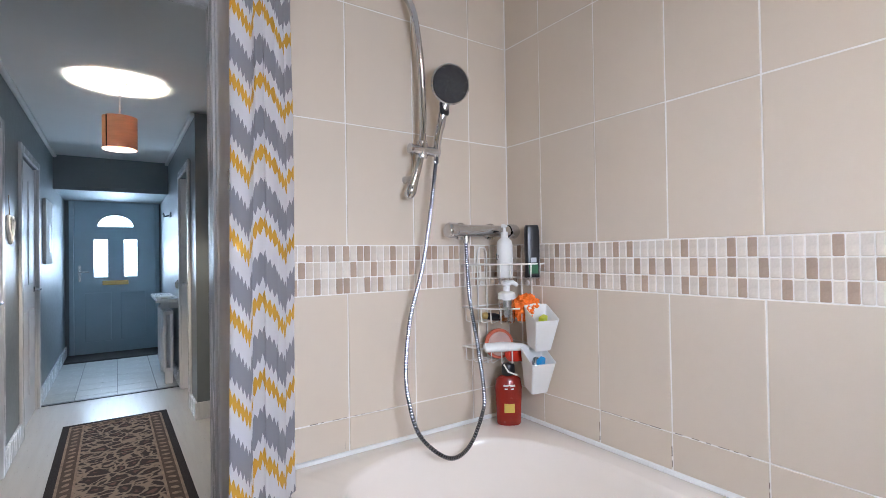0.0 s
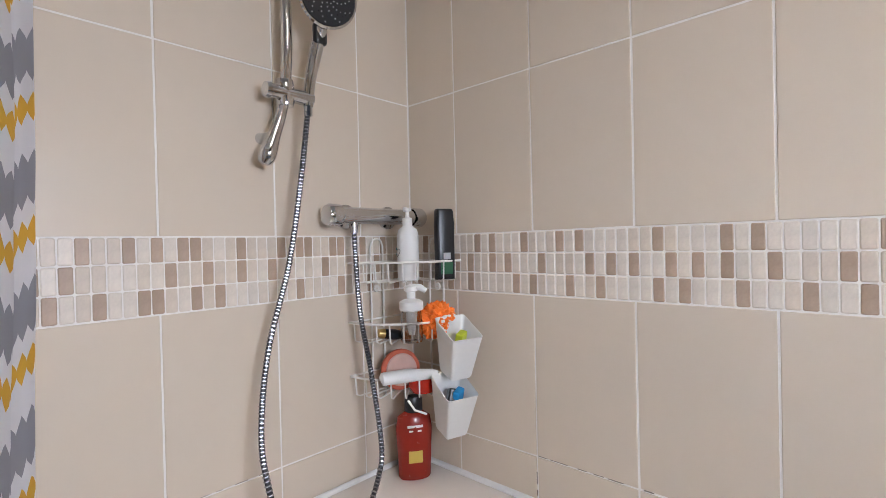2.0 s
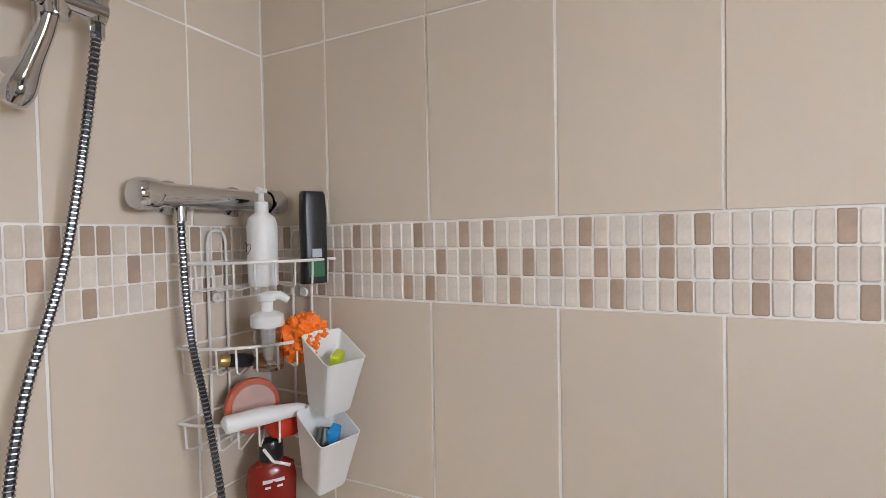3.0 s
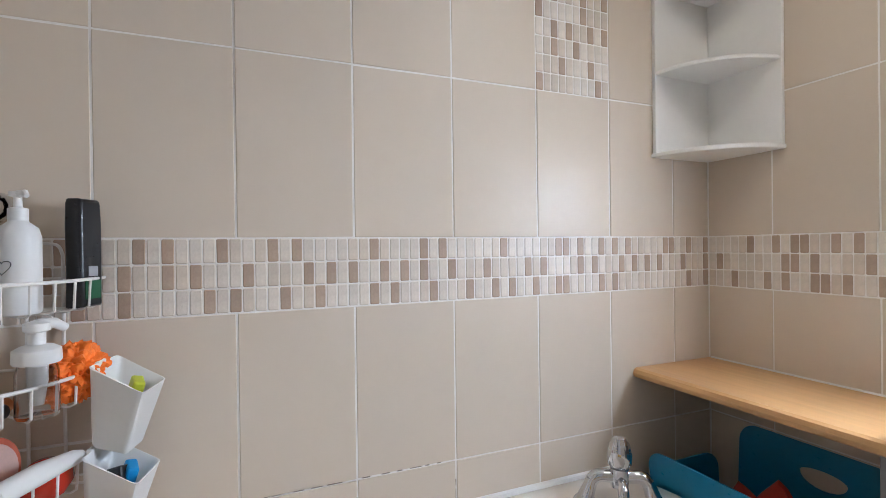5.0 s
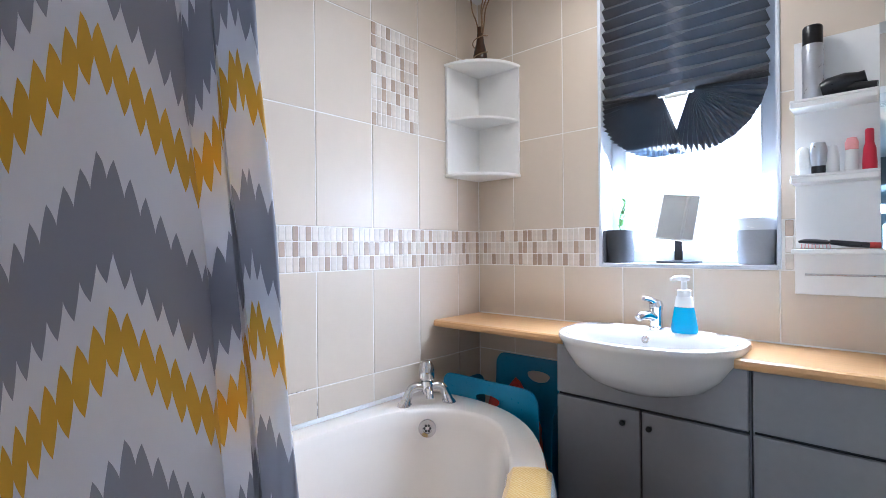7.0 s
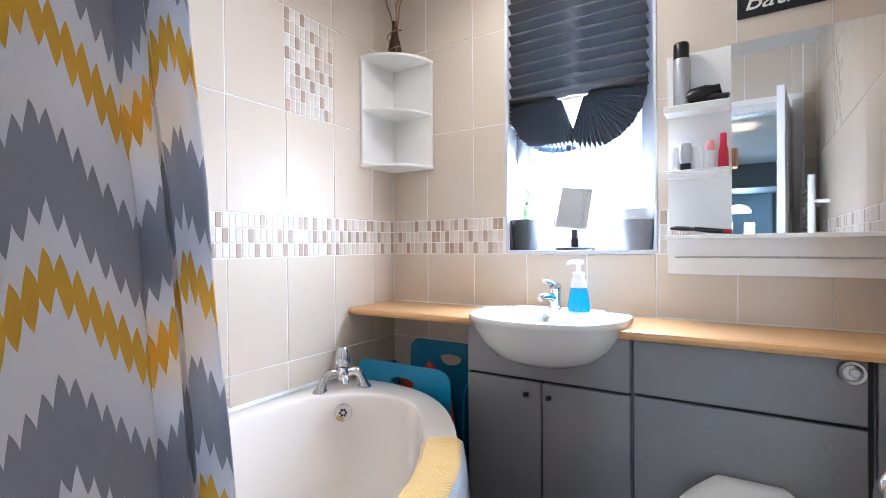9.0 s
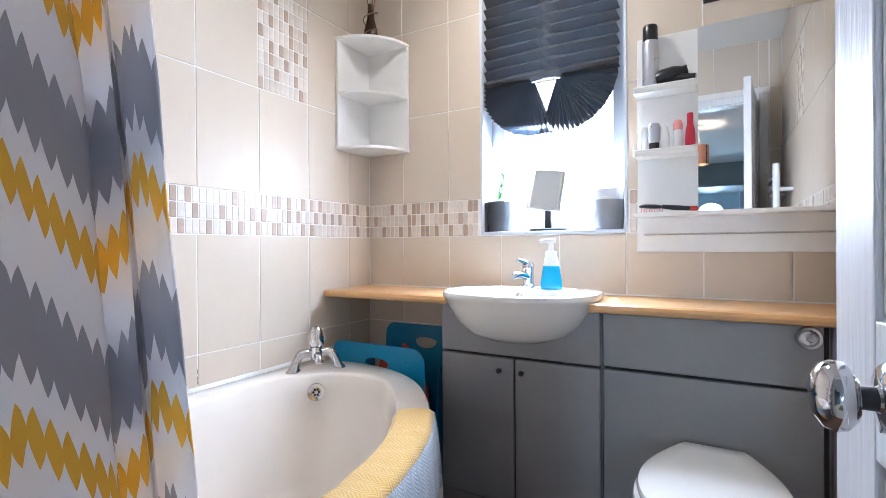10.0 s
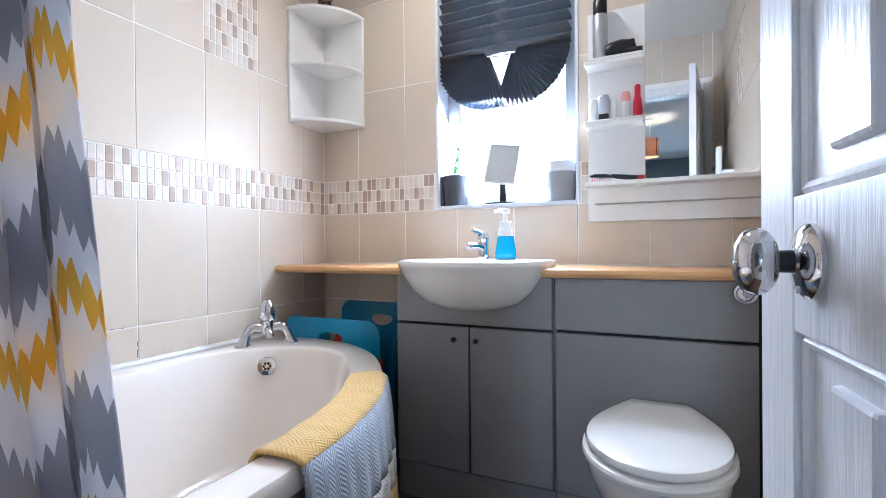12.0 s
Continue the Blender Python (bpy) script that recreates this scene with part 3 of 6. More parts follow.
rad = thing("column_radiator", (HR - 0.02, 5.50, 0), "white column radiator below a hall shelf", "radiator")
for i in range(14):
    bm = tube([(-0.10, 0.03 + i * 0.055, 0.14), (-0.10, 0.03 + i * 0.055, 0.70)], 0.016, 8)
    tube([(-0.04, 0.03 + i * 0.055, 0.14), (-0.04, 0.03 + i * 0.055, 0.70)], 0.016, 8, bm=bm)
    box(-0.115, -0.025, 0.012 + i * 0.055, 0.048 + i * 0.055, 0.68, 0.72, 0.01, bm=bm)
    box(-0.115, -0.025, 0.012 + i * 0.055, 0.048 + i * 0.055, 0.12, 0.16, 0.01, bm=bm)
    part("column", bm, GLOSS, rad, "", True)
for y in (0.03, 0.71):
    part("foot", box(-0.10, -0.03, y, y + 0.03, 0, 0.13, 0.005), GLOSS, rad)
shelf = thing("wall_shelf", (HR, 5.46, 0.81), "white wooden shelf above the hall radiator", "shelf")
part("board", box(-0.19, 0, 0, 0.98, 0, 0.03, 0.005), GLOSS, shelf)
part("bracket", box(-0.15, 0, 0.1, 0.12, -0.07, 0, 0.003), GLOSS, shelf)
part("bracket", box(-0.15, 0, 0.84, 0.86, -0.07, 0, 0.003), GLOSS, shelf)
pap = thing("paper_pile", (HR - 0.1, 5.7, 0.84), "small pile of white letters on the hall shelf", "letters")
for i in range(4):
    p = part("sheet", box(-0.06, 0.06, -0.1, 0.1, 0.004 * i, 0.004 * i + 0.003), PAPER, pap)
    p.matrix_basis = pose(0, 0, 0, 0, 0, 9 * i - 14)
thermo = thing("thermostat", (HR, 5.40, 0.98), "small white wall thermostat", "thermostat")
part("case", box(-0.03, 0, -0.04, 0.04, -0.04, 0.04, 0.006), WHITEPLASTIC, thermo)
part("dial", lathe([(0, 0.008), (0.02, 0.008), (0.022, 0)], 16, m=pose(-0.03, 0, 0, 0, -90, 0)), LACQUER, thermo, "", True)
hook = thing("coat_hook", (HR, 6.25, 1.72), "dark metal coat hook on the hall wall", "coat hook")
part("plate", box(-0.012, 0, -0.09, 0.09, -0.02, 0.03, 0.004), BLACK, hook)
for y in (-0.06, 0.0, 0.06):
    part("peg", tube([(-0.01, y, 0.0), (-0.06, y, -0.015), (-0.075, y, 0.02)], 0.006, 6), BLACK, hook)
canvas = thing("canvas_picture", (HL, 5.95, 1.5), "white canvas picture on the hall wall", "picture")
part("canvas", box(0, 0.025, -0.25, 0.25, -0.30, 0.30, 0.003), PAPER, canvas)
part("print", box(0.025, 0.027, -0.05, 0.14, -0.18, 0.06), HALLWALL, canvas, "dark printed motif")
heart = thing("hanging_heart", (HL + 0.004, 4.0, 1.42), "pale wicker heart hanging on the hall wall", "ornament")
hp = [(0.012, 0.085 * math.sin(a) ** 3 * 1.1, 0.02 + 0.075 * (math.cos(a) - 0.38 * math.cos(2 * a) - 0.15 * math.cos(3 * a))) for a in [2 * math.pi * i / 28 for i in range(28)]]
part("ring", tube(hp, 0.013, 7, closed=True), PAPER, heart, "", True)
part("cord", tube([(0.01, 0, 0.06), (0.004, 0, 0.22)], 0.002, 5), TWIG, heart)

# ---- bathroom door leaf, open into the room ----
leaf = thing("door_5", (-0.313, 1.608, 0), "white gloss panelled bathroom door standing open", "door", turn=-84.0)
leaf["kind"] = "structure"
LW = 0.675
bm = bmesh.new()
SW = 0.10
for a, c in ((0, SW), (LW - SW, LW)):
    box(a, c, -0.036, 0, 0.008, 1.975, 0.002, bm=bm)
RAILS = [(0.008, 0.20), (0.866, 0.990), (1.86, 1.975)]
for z0, z1 in RAILS:
    box(SW, LW - SW, -0.0355, -0.0005, z0, z1, 0.002, bm=bm)
box(LW / 2 - 0.04, LW / 2 + 0.04, -0.0352, -0.0008, 0.20, 1.86, 0.002, bm=bm)
part("stile_frame", bm, DOORPAINT, leaf)
for z0, z1 in ((0.20, 0.866), (0.990, 1.86)):
    for a, c in ((SW, LW / 2 - 0.04), (LW / 2 + 0.04, LW - SW)):
        p = part("panel", box(a, c, -0.024, -0.012, z0, z1), DOORPAINT, leaf)
        part("raised_field", box(a + 0.062, c - 0.062, -0.031, -0.005, z0 + 0.030, z1 - 0.030, 0.005), DOORPAINT, p)
        bm = bmesh.new()
        for y in (-0.012, -0.024):
            o = [(a + 0.006, y, z0 + 0.006), (c - 0.006, y, z0 + 0.006), (c - 0.006, y, z1 - 0.006), (a + 0.006, y, z1 - 0.006)]
            for i in range(4):
                tube([o[i], o[(i + 1) % 4]], 0.007, 6, bm=bm)
        part("moulding", bm, DOORPAINT, p)
KX, KZ = LW - 0.146, 0.932
for side in (1, -1):
    base = 0.0 if side > 0 else -0.036
    hb = lathe([(0, 0), (0.032, 0), (0.032, 0.004), (0.027, 0.009), (0.011, 0.012), (0.010, 0.014), (0, 0.014)], 28, m=pose(KX, base, KZ, -90 * side, 0, 0))
    rose = part("rose", hb, CHROME, leaf, "chrome door knob rose", True)
    part("spindle", lathe([(0.010, 0.010), (0.009, 0.034), (0, 0.034)], 16, m=pose(KX, base, KZ, -90 * side, 0, 0)), BLACK, rose, "dark knob neck", True)
    kn = lathe([(0, 0.026), (0.012, 0.026), (0.022, 0.029), (0.028, 0.035), (0.0295, 0.042), (0.026, 0.050), (0.016, 0.056), (0, 0.058)], 28, m=pose(KX, base, KZ, -90 * side, 0, 0))
    part("knob", kn, CHROME, leaf, "oval polished chrome knob", True)
bm = tube([(KX, 0.0005, KZ - 0.024), (KX, 0.011, KZ - 0.024)], 0.003, 8)
part("screw", bm, STEEL, leaf)
keep = thing("door_catch", (DX1 + 0.045, YA - 0.014, 1.455), "small chrome catch on the door frame", "door catch")
part("plate", box(-0.010, 0.010, -0.006, 0, -0.032, 0.032, 0.004), CHROME, keep)
part("stud", lathe([(0, 0.014), (0.007, 0.012), (0.008, 0)], 12, m=pose(0, -0.006, -0.012, 90, 0, 0)), CHROME, keep, "", True)

# ---- bath ----


def ray_radius(loop, c, th):
    d = Vector((math.cos(th), math.sin(th)))
    best = 0
    n = len(loop)
    for i in range(n):
        a, b = Vector(loop[i][:2]) - c, Vector(loop[(i + 1) % n][:2]) - c
        e = b - a
        det = d.x * -e.y + d.y * e.x
        if abs(det) < 1e-9:
            continue
        t = (a.x * -e.y + a.y * e.x) / det
        s = (d.x * a.y - d.y * a.x) / det
        if -1e-6 <= s <= 1.000001 and t > best:
            best = t
    return best


BC = Vector((0.95, 0.85))
outer = [(XB - 0.002, 0.10), (XB - 0.002, YA - 0.002), (0.46, YA - 0.002)]
outer += [tuple(q)[:2] for q in spline([(0.46, 1.56, 0), (0.425, 1.30, 0), (0.412, 1.05, 0), (0.435, 0.82, 0), (0.50, 0.60, 0), (0.615, 0.385, 0), (0.75, 0.22, 0), (0.88, 0.12, 0), (1.02, 0.065, 0), (1.20, 0.055, 0), (XB - 0.004, 0.10, 0)], 6)][1:-1]
inner = [tuple(q)[:2] for q in spline([(1.285, 1.15, 0), (1.285, 0.75, 0), (1.285, 0.50, 0), (1.245, 0.34, 0), (1.15, 0.235, 0), (1.02, 0.19, 0), (0.90, 0.225, 0), (0.79, 0.325, 0), (0.68, 0.47, 0), (0.585, 0.66, 0), (0.525, 0.85, 0), (0.505, 1.05, 0), (0.53, 1.25, 0), (0.62, 1.40, 0), (0.80, 1.47, 0), (1.0, 1.46, 0), (1.17, 1.37, 0)], 6, True)]
NB = 120


def bath_ring(kind, amount, z):
    """One level of the bath: the rim's outline, or the bowl's drawn in by an amount in metres."""
    out = []
    for i in range(NB):
        th = 2 * math.pi * i / NB
        r = ray_radius(outer if kind == "o" else inner, BC, th) - amount
        out.append((BC.x + r * math.cos(th), BC.y + r * math.sin(th), z))
    return out


RIM = 0.582
bath = thing("bath", (0, 0, 0), "white offset corner bath with grey panel", "bath")
rings = [bath_ring("o", 0.03, RIM - 0.05), bath_ring("o", 0.004, RIM - 0.048), bath_ring("o", 0.0, RIM - 0.035), bath_ring("o", 0.0, RIM - 0.012),
         bath_ring("o", 0.004, RIM - 0.003), bath_ring("o", 0.012, RIM), bath_ring("i", -0.012, RIM), bath_ring("i", -0.003, RIM - 0.003),
         bath_ring("i", 0.004, RIM - 0.014), bath_ring("i", 0.012, RIM - 0.06), bath_ring("i", 0.035, RIM - 0.20), bath_ring("i", 0.06, RIM - 0.32),
         bath_ring("i", 0.085, RIM - 0.375), bath_ring("i", 0.12, RIM - 0.40), bath_ring("i", 0.22, RIM - 0.41)]
part("tub", rings_mesh(rings), ENAMEL, bath, "white enamel tub", True)
part("panel", rings_mesh([bath_ring("o", 0.028, 0.0), bath_ring("o", 0.028, RIM - 0.05), bath_ring("o", 0.04, RIM - 0.05)], False), GREY, bath, "curved grey bath panel", True)
ov = Vector((1.172, 0.292, 0.521))
od = Vector((-0.70, 0.714))
om = look(ov + Vector((od.x * 0.004, od.y * 0.004, 0)), ov - Vector((od.x, od.y, 0.12)))
of = part("overflow", lathe([(0, -0.002), (0.017, -0.002), (0.018, 0.003), (0.031, 0.004), (0.033, 0.0), (0.033, -0.008), (0, -0.008)], 28, m=om), CHROME, bath, "chrome overflow grille", True)
bm = bmesh.new()
for i in range(6):
    a = i * math.pi / 3
    lathe([(0.0045, -0.001), (0.0045, 0.0005), (0, 0.0005)], 10, bm=bm, m=om @ pose(0.0105 * math.cos(a), 0.0105 * math.sin(a), 0))
# flat dark discs; the shade inside the holes is painted in their colour
part("holes", bm, SHADEBLACK, of)
seal = [(XB - 0.006, 0.12, RIM + 0.003), (XB - 0.006, YA - 0.006, RIM + 0.003), (0.47, YA - 0.006, RIM + 0.003)]
part("sealant", tube(seal, 0.010, 8), WHITEPLASTIC, bath, "white sealant bead")


def bath_tap(place, turn):
    ob = thing("bath_mixer_tap", place, "chrome lever bath mixer tap on the rim", "tap", turn=turn)
    for s in (-1, 1):
        foot = lathe([(0, 0), (0.027, 0), (0.027, 0.006), (0.021, 0.014), (0.017, 0.05), (0.016, 0.062), (0, 0.062)], 18)
        foot.transform(Matrix(((1, 0, -s * 0.38, s * 0.09), (0, 1, 0, 0), (0, 0, 1, 0), (0, 0, 0, 1))))
        part("foot", foot, CHROME, ob, "", True)
    part("bar", tube(spline([(-0.068, 0, 0.055), (-0.05, 0, 0.068), (0, 0, 0.066), (0.05, 0, 0.068), (0.068, 0, 0.055)], 6), 0.017, 14), CHROME, ob, "", True)
    part("body", lathe([(0, 0.04), (0.022, 0.042), (0.025, 0.06), (0.024, 0.09), (0.0, 0.092)], 20), CHROME, ob, "", True)
    part("spout", tube(spline([(0, -0.005, 0.062), (0, 0.030, 0.058), (0, 0.044, 0.048), (0, 0.050, 0.034)], 6), 0.014, 12), CHROME, ob, "", True)
    lv = lathe([(0, 0.086), (0.020, 0.088), (0.030, 0.100), (0.031, 0.125), (0.027, 0.150), (0.016, 0.166), (0, 0.170)], 22, sy=0.8)
    tube([(0, 0.0, 0.146), (0, -0.018, 0.150), (0, -0.034, 0.146)], [0.012, 0.010, 0.008], 10, bm=lv)
    part("lever", lv, CHROME, ob, "", True)
    return ob


bath_tap((1.236, 0.228, RIM), 58.8)

# ---- towel over the rim ----


def towel_material(name, c1, c2):
    m = mat(name, c1, 0.95, sheen=0.3)
    n, l = m.node_tree.nodes, m.node_tree.links
    b = n["Principled BSDF"]
    uv = n.new("ShaderNodeUVMap")
    uv.uv_map = "cloth"
    sep = n.new("ShaderNodeSeparateXYZ")
    l.new(uv.outputs[0], sep.inputs[0])
    pp = n.new("ShaderNodeMath")
    pp.operation = "PINGPONG"
    pp.inputs[1].default_value = 0.02
    l.new(sep.outputs[0], pp.inputs[0])
    ad = n.new("ShaderNodeMath")
    l.new(pp.outputs[0], ad.inputs[0]), l.new(sep.outputs[1], ad.inputs[1])
    sn = n.new("ShaderNodeMath")
    sn.operation = "PINGPONG"
    sn.inputs[1].default_value = 0.005
    l.new(ad.outputs[0], sn.inputs[0])
    nz = n.new("ShaderNodeTexNoise")
    nz.inputs["Scale"].default_value = 90
    co = n.new("ShaderNodeTexCoord")
    l.new(co.outputs["Object"], nz.inputs["Vector"])
    ml = n.new("ShaderNodeMath")
    ml.operation = "MULTIPLY_ADD"
    ml.inputs[1].default_value = 130
    l.new(sn.outputs[0], ml.inputs[0])
    ml.inputs[2].default_value = 0.0
    mm = n.new("ShaderNodeMath")
    mm.operation = "MULTIPLY"
    l.new(ml.outputs[0], mm.inputs[0]), l.new(nz.outputs[0], mm.inputs[1])
    mx = n.new("ShaderNodeMix")
    mx.data_type = "RGBA"
    l.new(mm.outputs[0], mx.inputs[0])
    mx.inputs[6].default_value, mx.inputs[7].default_value = (*c1, 1), (*c2, 1)
    l.new(mx.outputs[2], b.inputs["Base Color"])
    bp = n.new("ShaderNodeBump")
    bp.inputs["Strength"].default_value, bp.inputs["Distance"].default_value = 0.9, 0.003
    l.new(mm.outputs[0], bp.inputs["Height"]), l.new(bp.outputs[0], b.inputs["Normal"])
    return m


TOWELS = [towel_material("mustard_knit", (0.62, 0.38, 0.09), (0.74, 0.56, 0.28)),
          towel_material("blue_grey_knit", (0.26, 0.31, 0.37), (0.62, 0.64, 0.66)),
          towel_material("cream_knit", (0.62, 0.60, 0.55), (0.74, 0.72, 0.68))]


RIMPTS = []
for i in range(301):
    th = math.pi * (0.5 + i / 300)
    r = ray_radius(outer, BC, th)
    RIMPTS.append(Vector((BC.x + r * math.cos(th), BC.y + r * math.sin(th))))


def rim_at(y, d):
    """A point of the bath's front rim at y, d metres in from the outer edge (outwards when negative)."""
    k = min(range(4, 297), key=lambda i: abs(RIMPTS[i].y - y))
    t = (RIMPTS[k + 4] - RIMPTS[k - 4]).normalized()
    nn = Vector((t.y, -t.x))
    if nn.dot(BC - RIMPTS[k]) < 0:
        nn = -nn
    return RIMPTS[k] + nn * d


def bath_towel():
    ob = thing("bath_mat_towel", (0, 0, 0), "mustard and grey striped knitted mat hanging over the bath rim", "towel")
    prof = [(0.112, -0.10), (0.110, -0.05), (0.102, -0.012), (0.088, 0.008), (0.06, 0.011), (0.03, 0.011), (0.008, 0.010), (-0.010, -0.002), (-0.016, -0.03)]
    for k in range(1, 16):
        prof.append((-0.018 - 0.0008 * k, -0.03 - 0.024 * k))
    n = 44
    cols = []
    for i in range(n + 1):
        y = 0.425 + (0.955 - 0.425) * i / n
        row = []
        for j, (d, dz) in enumerate(prof):
            wave = 0.0
            if dz < -0.03 and d < 0:
                wave = 0.010 * math.sin(i * 0.55 + j * 0.15) * min(1, (-dz - 0.03) * 6)
            q = rim_at(y, d - abs(wave) - (0.004 * noise.noise((y * 14, j * 0.6, 0)) if j < 8 else 0))
            row.append(Vector((q.x, q.y, RIM + dz + 0.0025 * noise.noise((y * 30, j * 0.9, 3)))))
        cols.append(row)
    s = [0.0]
    for (a, b), (c, d) in zip(prof, prof[1:]):
        s.append(s[-1] + math.hypot(c - a, d - b))
    spans = [(0, 7, 0, "mustard stripe"), (7, 14, 1, "blue-grey stripe"), (14, 17, 2, "cream stripe"), (17, len(prof) - 1, 0, "mustard stripe")]
    for a, b, mi, lab in spans:
        bm = bmesh.new()
        uvl = bm.loops.layers.uv.new("cloth")
        vs = [[bm.verts.new(cols[i][j]) for j in range(a, b + 1)] for i in range(n + 1)]
        for i in range(n):
            for j in range(b - a):
                f = bm.faces.new((vs[i][j], vs[i + 1][j], vs[i + 1][j + 1], vs[i][j + 1]))
                for lp, (ii, jj) in zip(f.loops, ((i, j), (i + 1, j), (i + 1, j + 1), (i, j + 1))):
                    lp[uvl].uv = (ii / n * 0.56, s[a + jj])
        bmesh.ops.recalc_face_normals(bm, faces=bm.faces[:])
        p = part("stripe", bm, TOWELS[mi], ob, lab, True)
        so = p.modifiers.new("thick", "SOLIDIFY")
        so.thickness, so.offset = 0.006, 0.0


bath_towel()

# ---- shower curtain ----


def curtain():
    ob = thing("shower_curtain", (0, 0, 0), "white curtain with jagged grey and mustard chevrons, drawn aside", "shower curtain")
    plan = [(0.400, 1.550), (0.368, 1.533), (0.341, 1.500), (0.326, 1.462), (0.321, 1.430), (0.325, 1.404), (0.335, 1.392), (0.348, 1.392), (0.341, 1.385),
            (0.329, 1.378), (0.317, 1.374), (0.312, 1.376), (0.321, 1.375), (0.315, 1.369), (0.304, 1.365), (0.294, 1.361), (0.288, 1.354), (0.296, 1.347), (0.312, 1.346),
            (0.330, 1.353), (0.342, 1.366), (0.349, 1.382), (0.352, 1.400), (0.362, 1.394), (0.385, 1.398), (0.412, 1.406), (0.438, 1.420), (0.452, 1.440), (0.474, 1.452),
            (0.480, 1.474), (0.462, 1.490), (0.475, 1.510), (0.465, 1.545)]
    loop = spline([(x, y, 0) for x, y in plan], 7)
    rows = 46
    z0, z1 = 0.22, 2.27
    bm = bmesh.new()
    uvl = bm.loops.layers.uv.new("cloth")
    s = [0.0]
    for a, b in zip(loop, loop[1:]):
        s.append(s[-1] + (b - a).length)
    grid = []
    cx, cy = 0.38, 1.40
    for r in range(rows + 1):
        z = z0 + (z1 - z0) * r / rows
        row = []
        for i, q in enumerate(loop):
            g = i / (len(loop) - 1)
            bulge = math.exp(-((z - 1.55) / 0.42) ** 2)
            spread = 0.98 + 0.03 * bulge
            x = cx + (q.x - cx) * spread
            y = cy + (q.y - cy) * (0.985 + 0.02 * bulge)
            w = 0.006 * noise.noise((g * 7, z * 2.3, 1.7)) + 0.003 * noise.noise((g * 19, z * 6, 4.1))
            if g > 0.58:
                w += (0.0045 * math.sin(s[i] * 165) + 0.002 * math.sin(s[i] * 330 + z * 3)) * min(1, (g - 0.58) * 8)
            low = min(0.75, max(-0.35, 1.42 - z))
            row.append(bm.verts.new((x + w - 0.026 * low, y + w + 0.022 - 0.075 * low, z)))
        grid.append(row)
    peak = s[min(range(len(loop)), key=lambda i: (loop[i] - Vector((0.324, 1.456, 0))).length)]
    for r in range(rows):
        for i in range(len(loop) - 1):
            f = bm.faces.new((grid[r][i], grid[r][i + 1], grid[r + 1][i + 1], grid[r + 1][i]))
            for lp, (rr, ii) in zip(f.loops, ((r, i), (r, i + 1), (r + 1, i + 1), (r + 1, i))):
                lp[uvl].uv = (s[ii] - peak + 4 * CLOTH_PERIOD, z0 + (z1 - z0) * rr / rows + CLOTH_LIFT)
    part("cloth", bm, CLOTH, ob, "", True)
    for i in range(7):
        g = loop[int((i + 0.5) / 7 * (len(loop) - 1))]
        c = [(g.x, g.y + 0.022 * math.cos(a), 2.292 + 0.022 * math.sin(a)) for a in [2 * math.pi * k / 14 for k in range(14)]]
        part("ring", tube(c, 0.002, 5, closed=True), CHROME, ob)


CLOTH_LIFT = 0.25 * CLOTH_REPEAT - 1.325 + 7 * CLOTH_REPEAT
curtain()
rail = thing("curtain_rail", (0, 0, 2.312), "white shower curtain rail round the bath", "curtain rail")
part("bar", tube(spline([(0.40, YA - 0.004, 0), (0.40, 1.30, 0), (0.40, 0.55, 0), (0.46, 0.30, 0), (0.62, 0.20, 0), (XB - 0.004, 0.18, 0)], 8), 0.010, 10), WHITEPLASTIC, rail, "", True)
for p in (pose(0.40, YA, 0, 90, 0, 0), pose(XB, 0.18, 0, 0, -90, 0)):
    part("bracket", lathe([(0, 0.012), (0.02, 0.012), (0.026, 0)], 16, m=p), WHITEPLASTIC, rail, "", True)

# Fixture added round ceiling_spot; always out of view, its form assumed.
cl_ = thing("ceiling_light", (0.54, 0.14, TOP), "unseen round white ceiling light with assumed glowing diffuser", "ceiling light")
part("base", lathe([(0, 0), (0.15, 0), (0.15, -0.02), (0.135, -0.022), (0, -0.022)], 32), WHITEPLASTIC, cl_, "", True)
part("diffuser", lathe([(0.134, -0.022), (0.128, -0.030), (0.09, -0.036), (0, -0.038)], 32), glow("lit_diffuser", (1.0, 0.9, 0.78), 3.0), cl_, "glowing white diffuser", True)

# ---- fitted furniture ----
FY = 0.003


def unit(name, label, x0, x1):
    ob = thing(name, (0, 0, 0), label, "cabinet")
    part("carcass", box(x0, x1, YC + 0.002, FY - 0.018, 0.0, 0.838), GREY, ob)
    part("plinth", box(x0 + 0.002, x1 - 0.002, FY - 0.022, FY - 0.014, 0.0, 0.130), GREY, ob, "dark grey plinth board")
    # black sheet behind the fronts: its colour stands for shade in the gaps
    part("shade_sheet", box(x0 + 0.004, x1 - 0.004, FY - 0.020, FY - 0.0165, 0.132, 0.836), SHADEBLACK, ob, "black sheet painting the shade in the gaps")
    return ob


vanity = unit("vanity_unit", "grey vanity unit with two doors below the basin", 0.201, 0.800)
part("fascia", box(0.205, 0.797, FY - 0.016, FY, 0.668, 0.841, 0.003), GREY, vanity)
part("side_panel", box(0.784, 0.8005, YC + 0.002, FY - 0.019, 0, 0.841), GREY, vanity)
for a, c, k in ((0.205, 0.498, 0.470), (0.504, 0.797, 0.554)):
    d = part("door", box(a, c, FY - 0.016, FY, 0.140, 0.658, 0.003), GREY, vanity)
    part("knob", lathe([(0, 0.022), (0.008, 0.021), (0.0095, 0.016), (0.005, 0.010), (0.005, 0), (0, 0)], 14, m=pose(k, FY, 0.614, -90, 0, 0)), BLACK, d, "small dark metal knob", True)
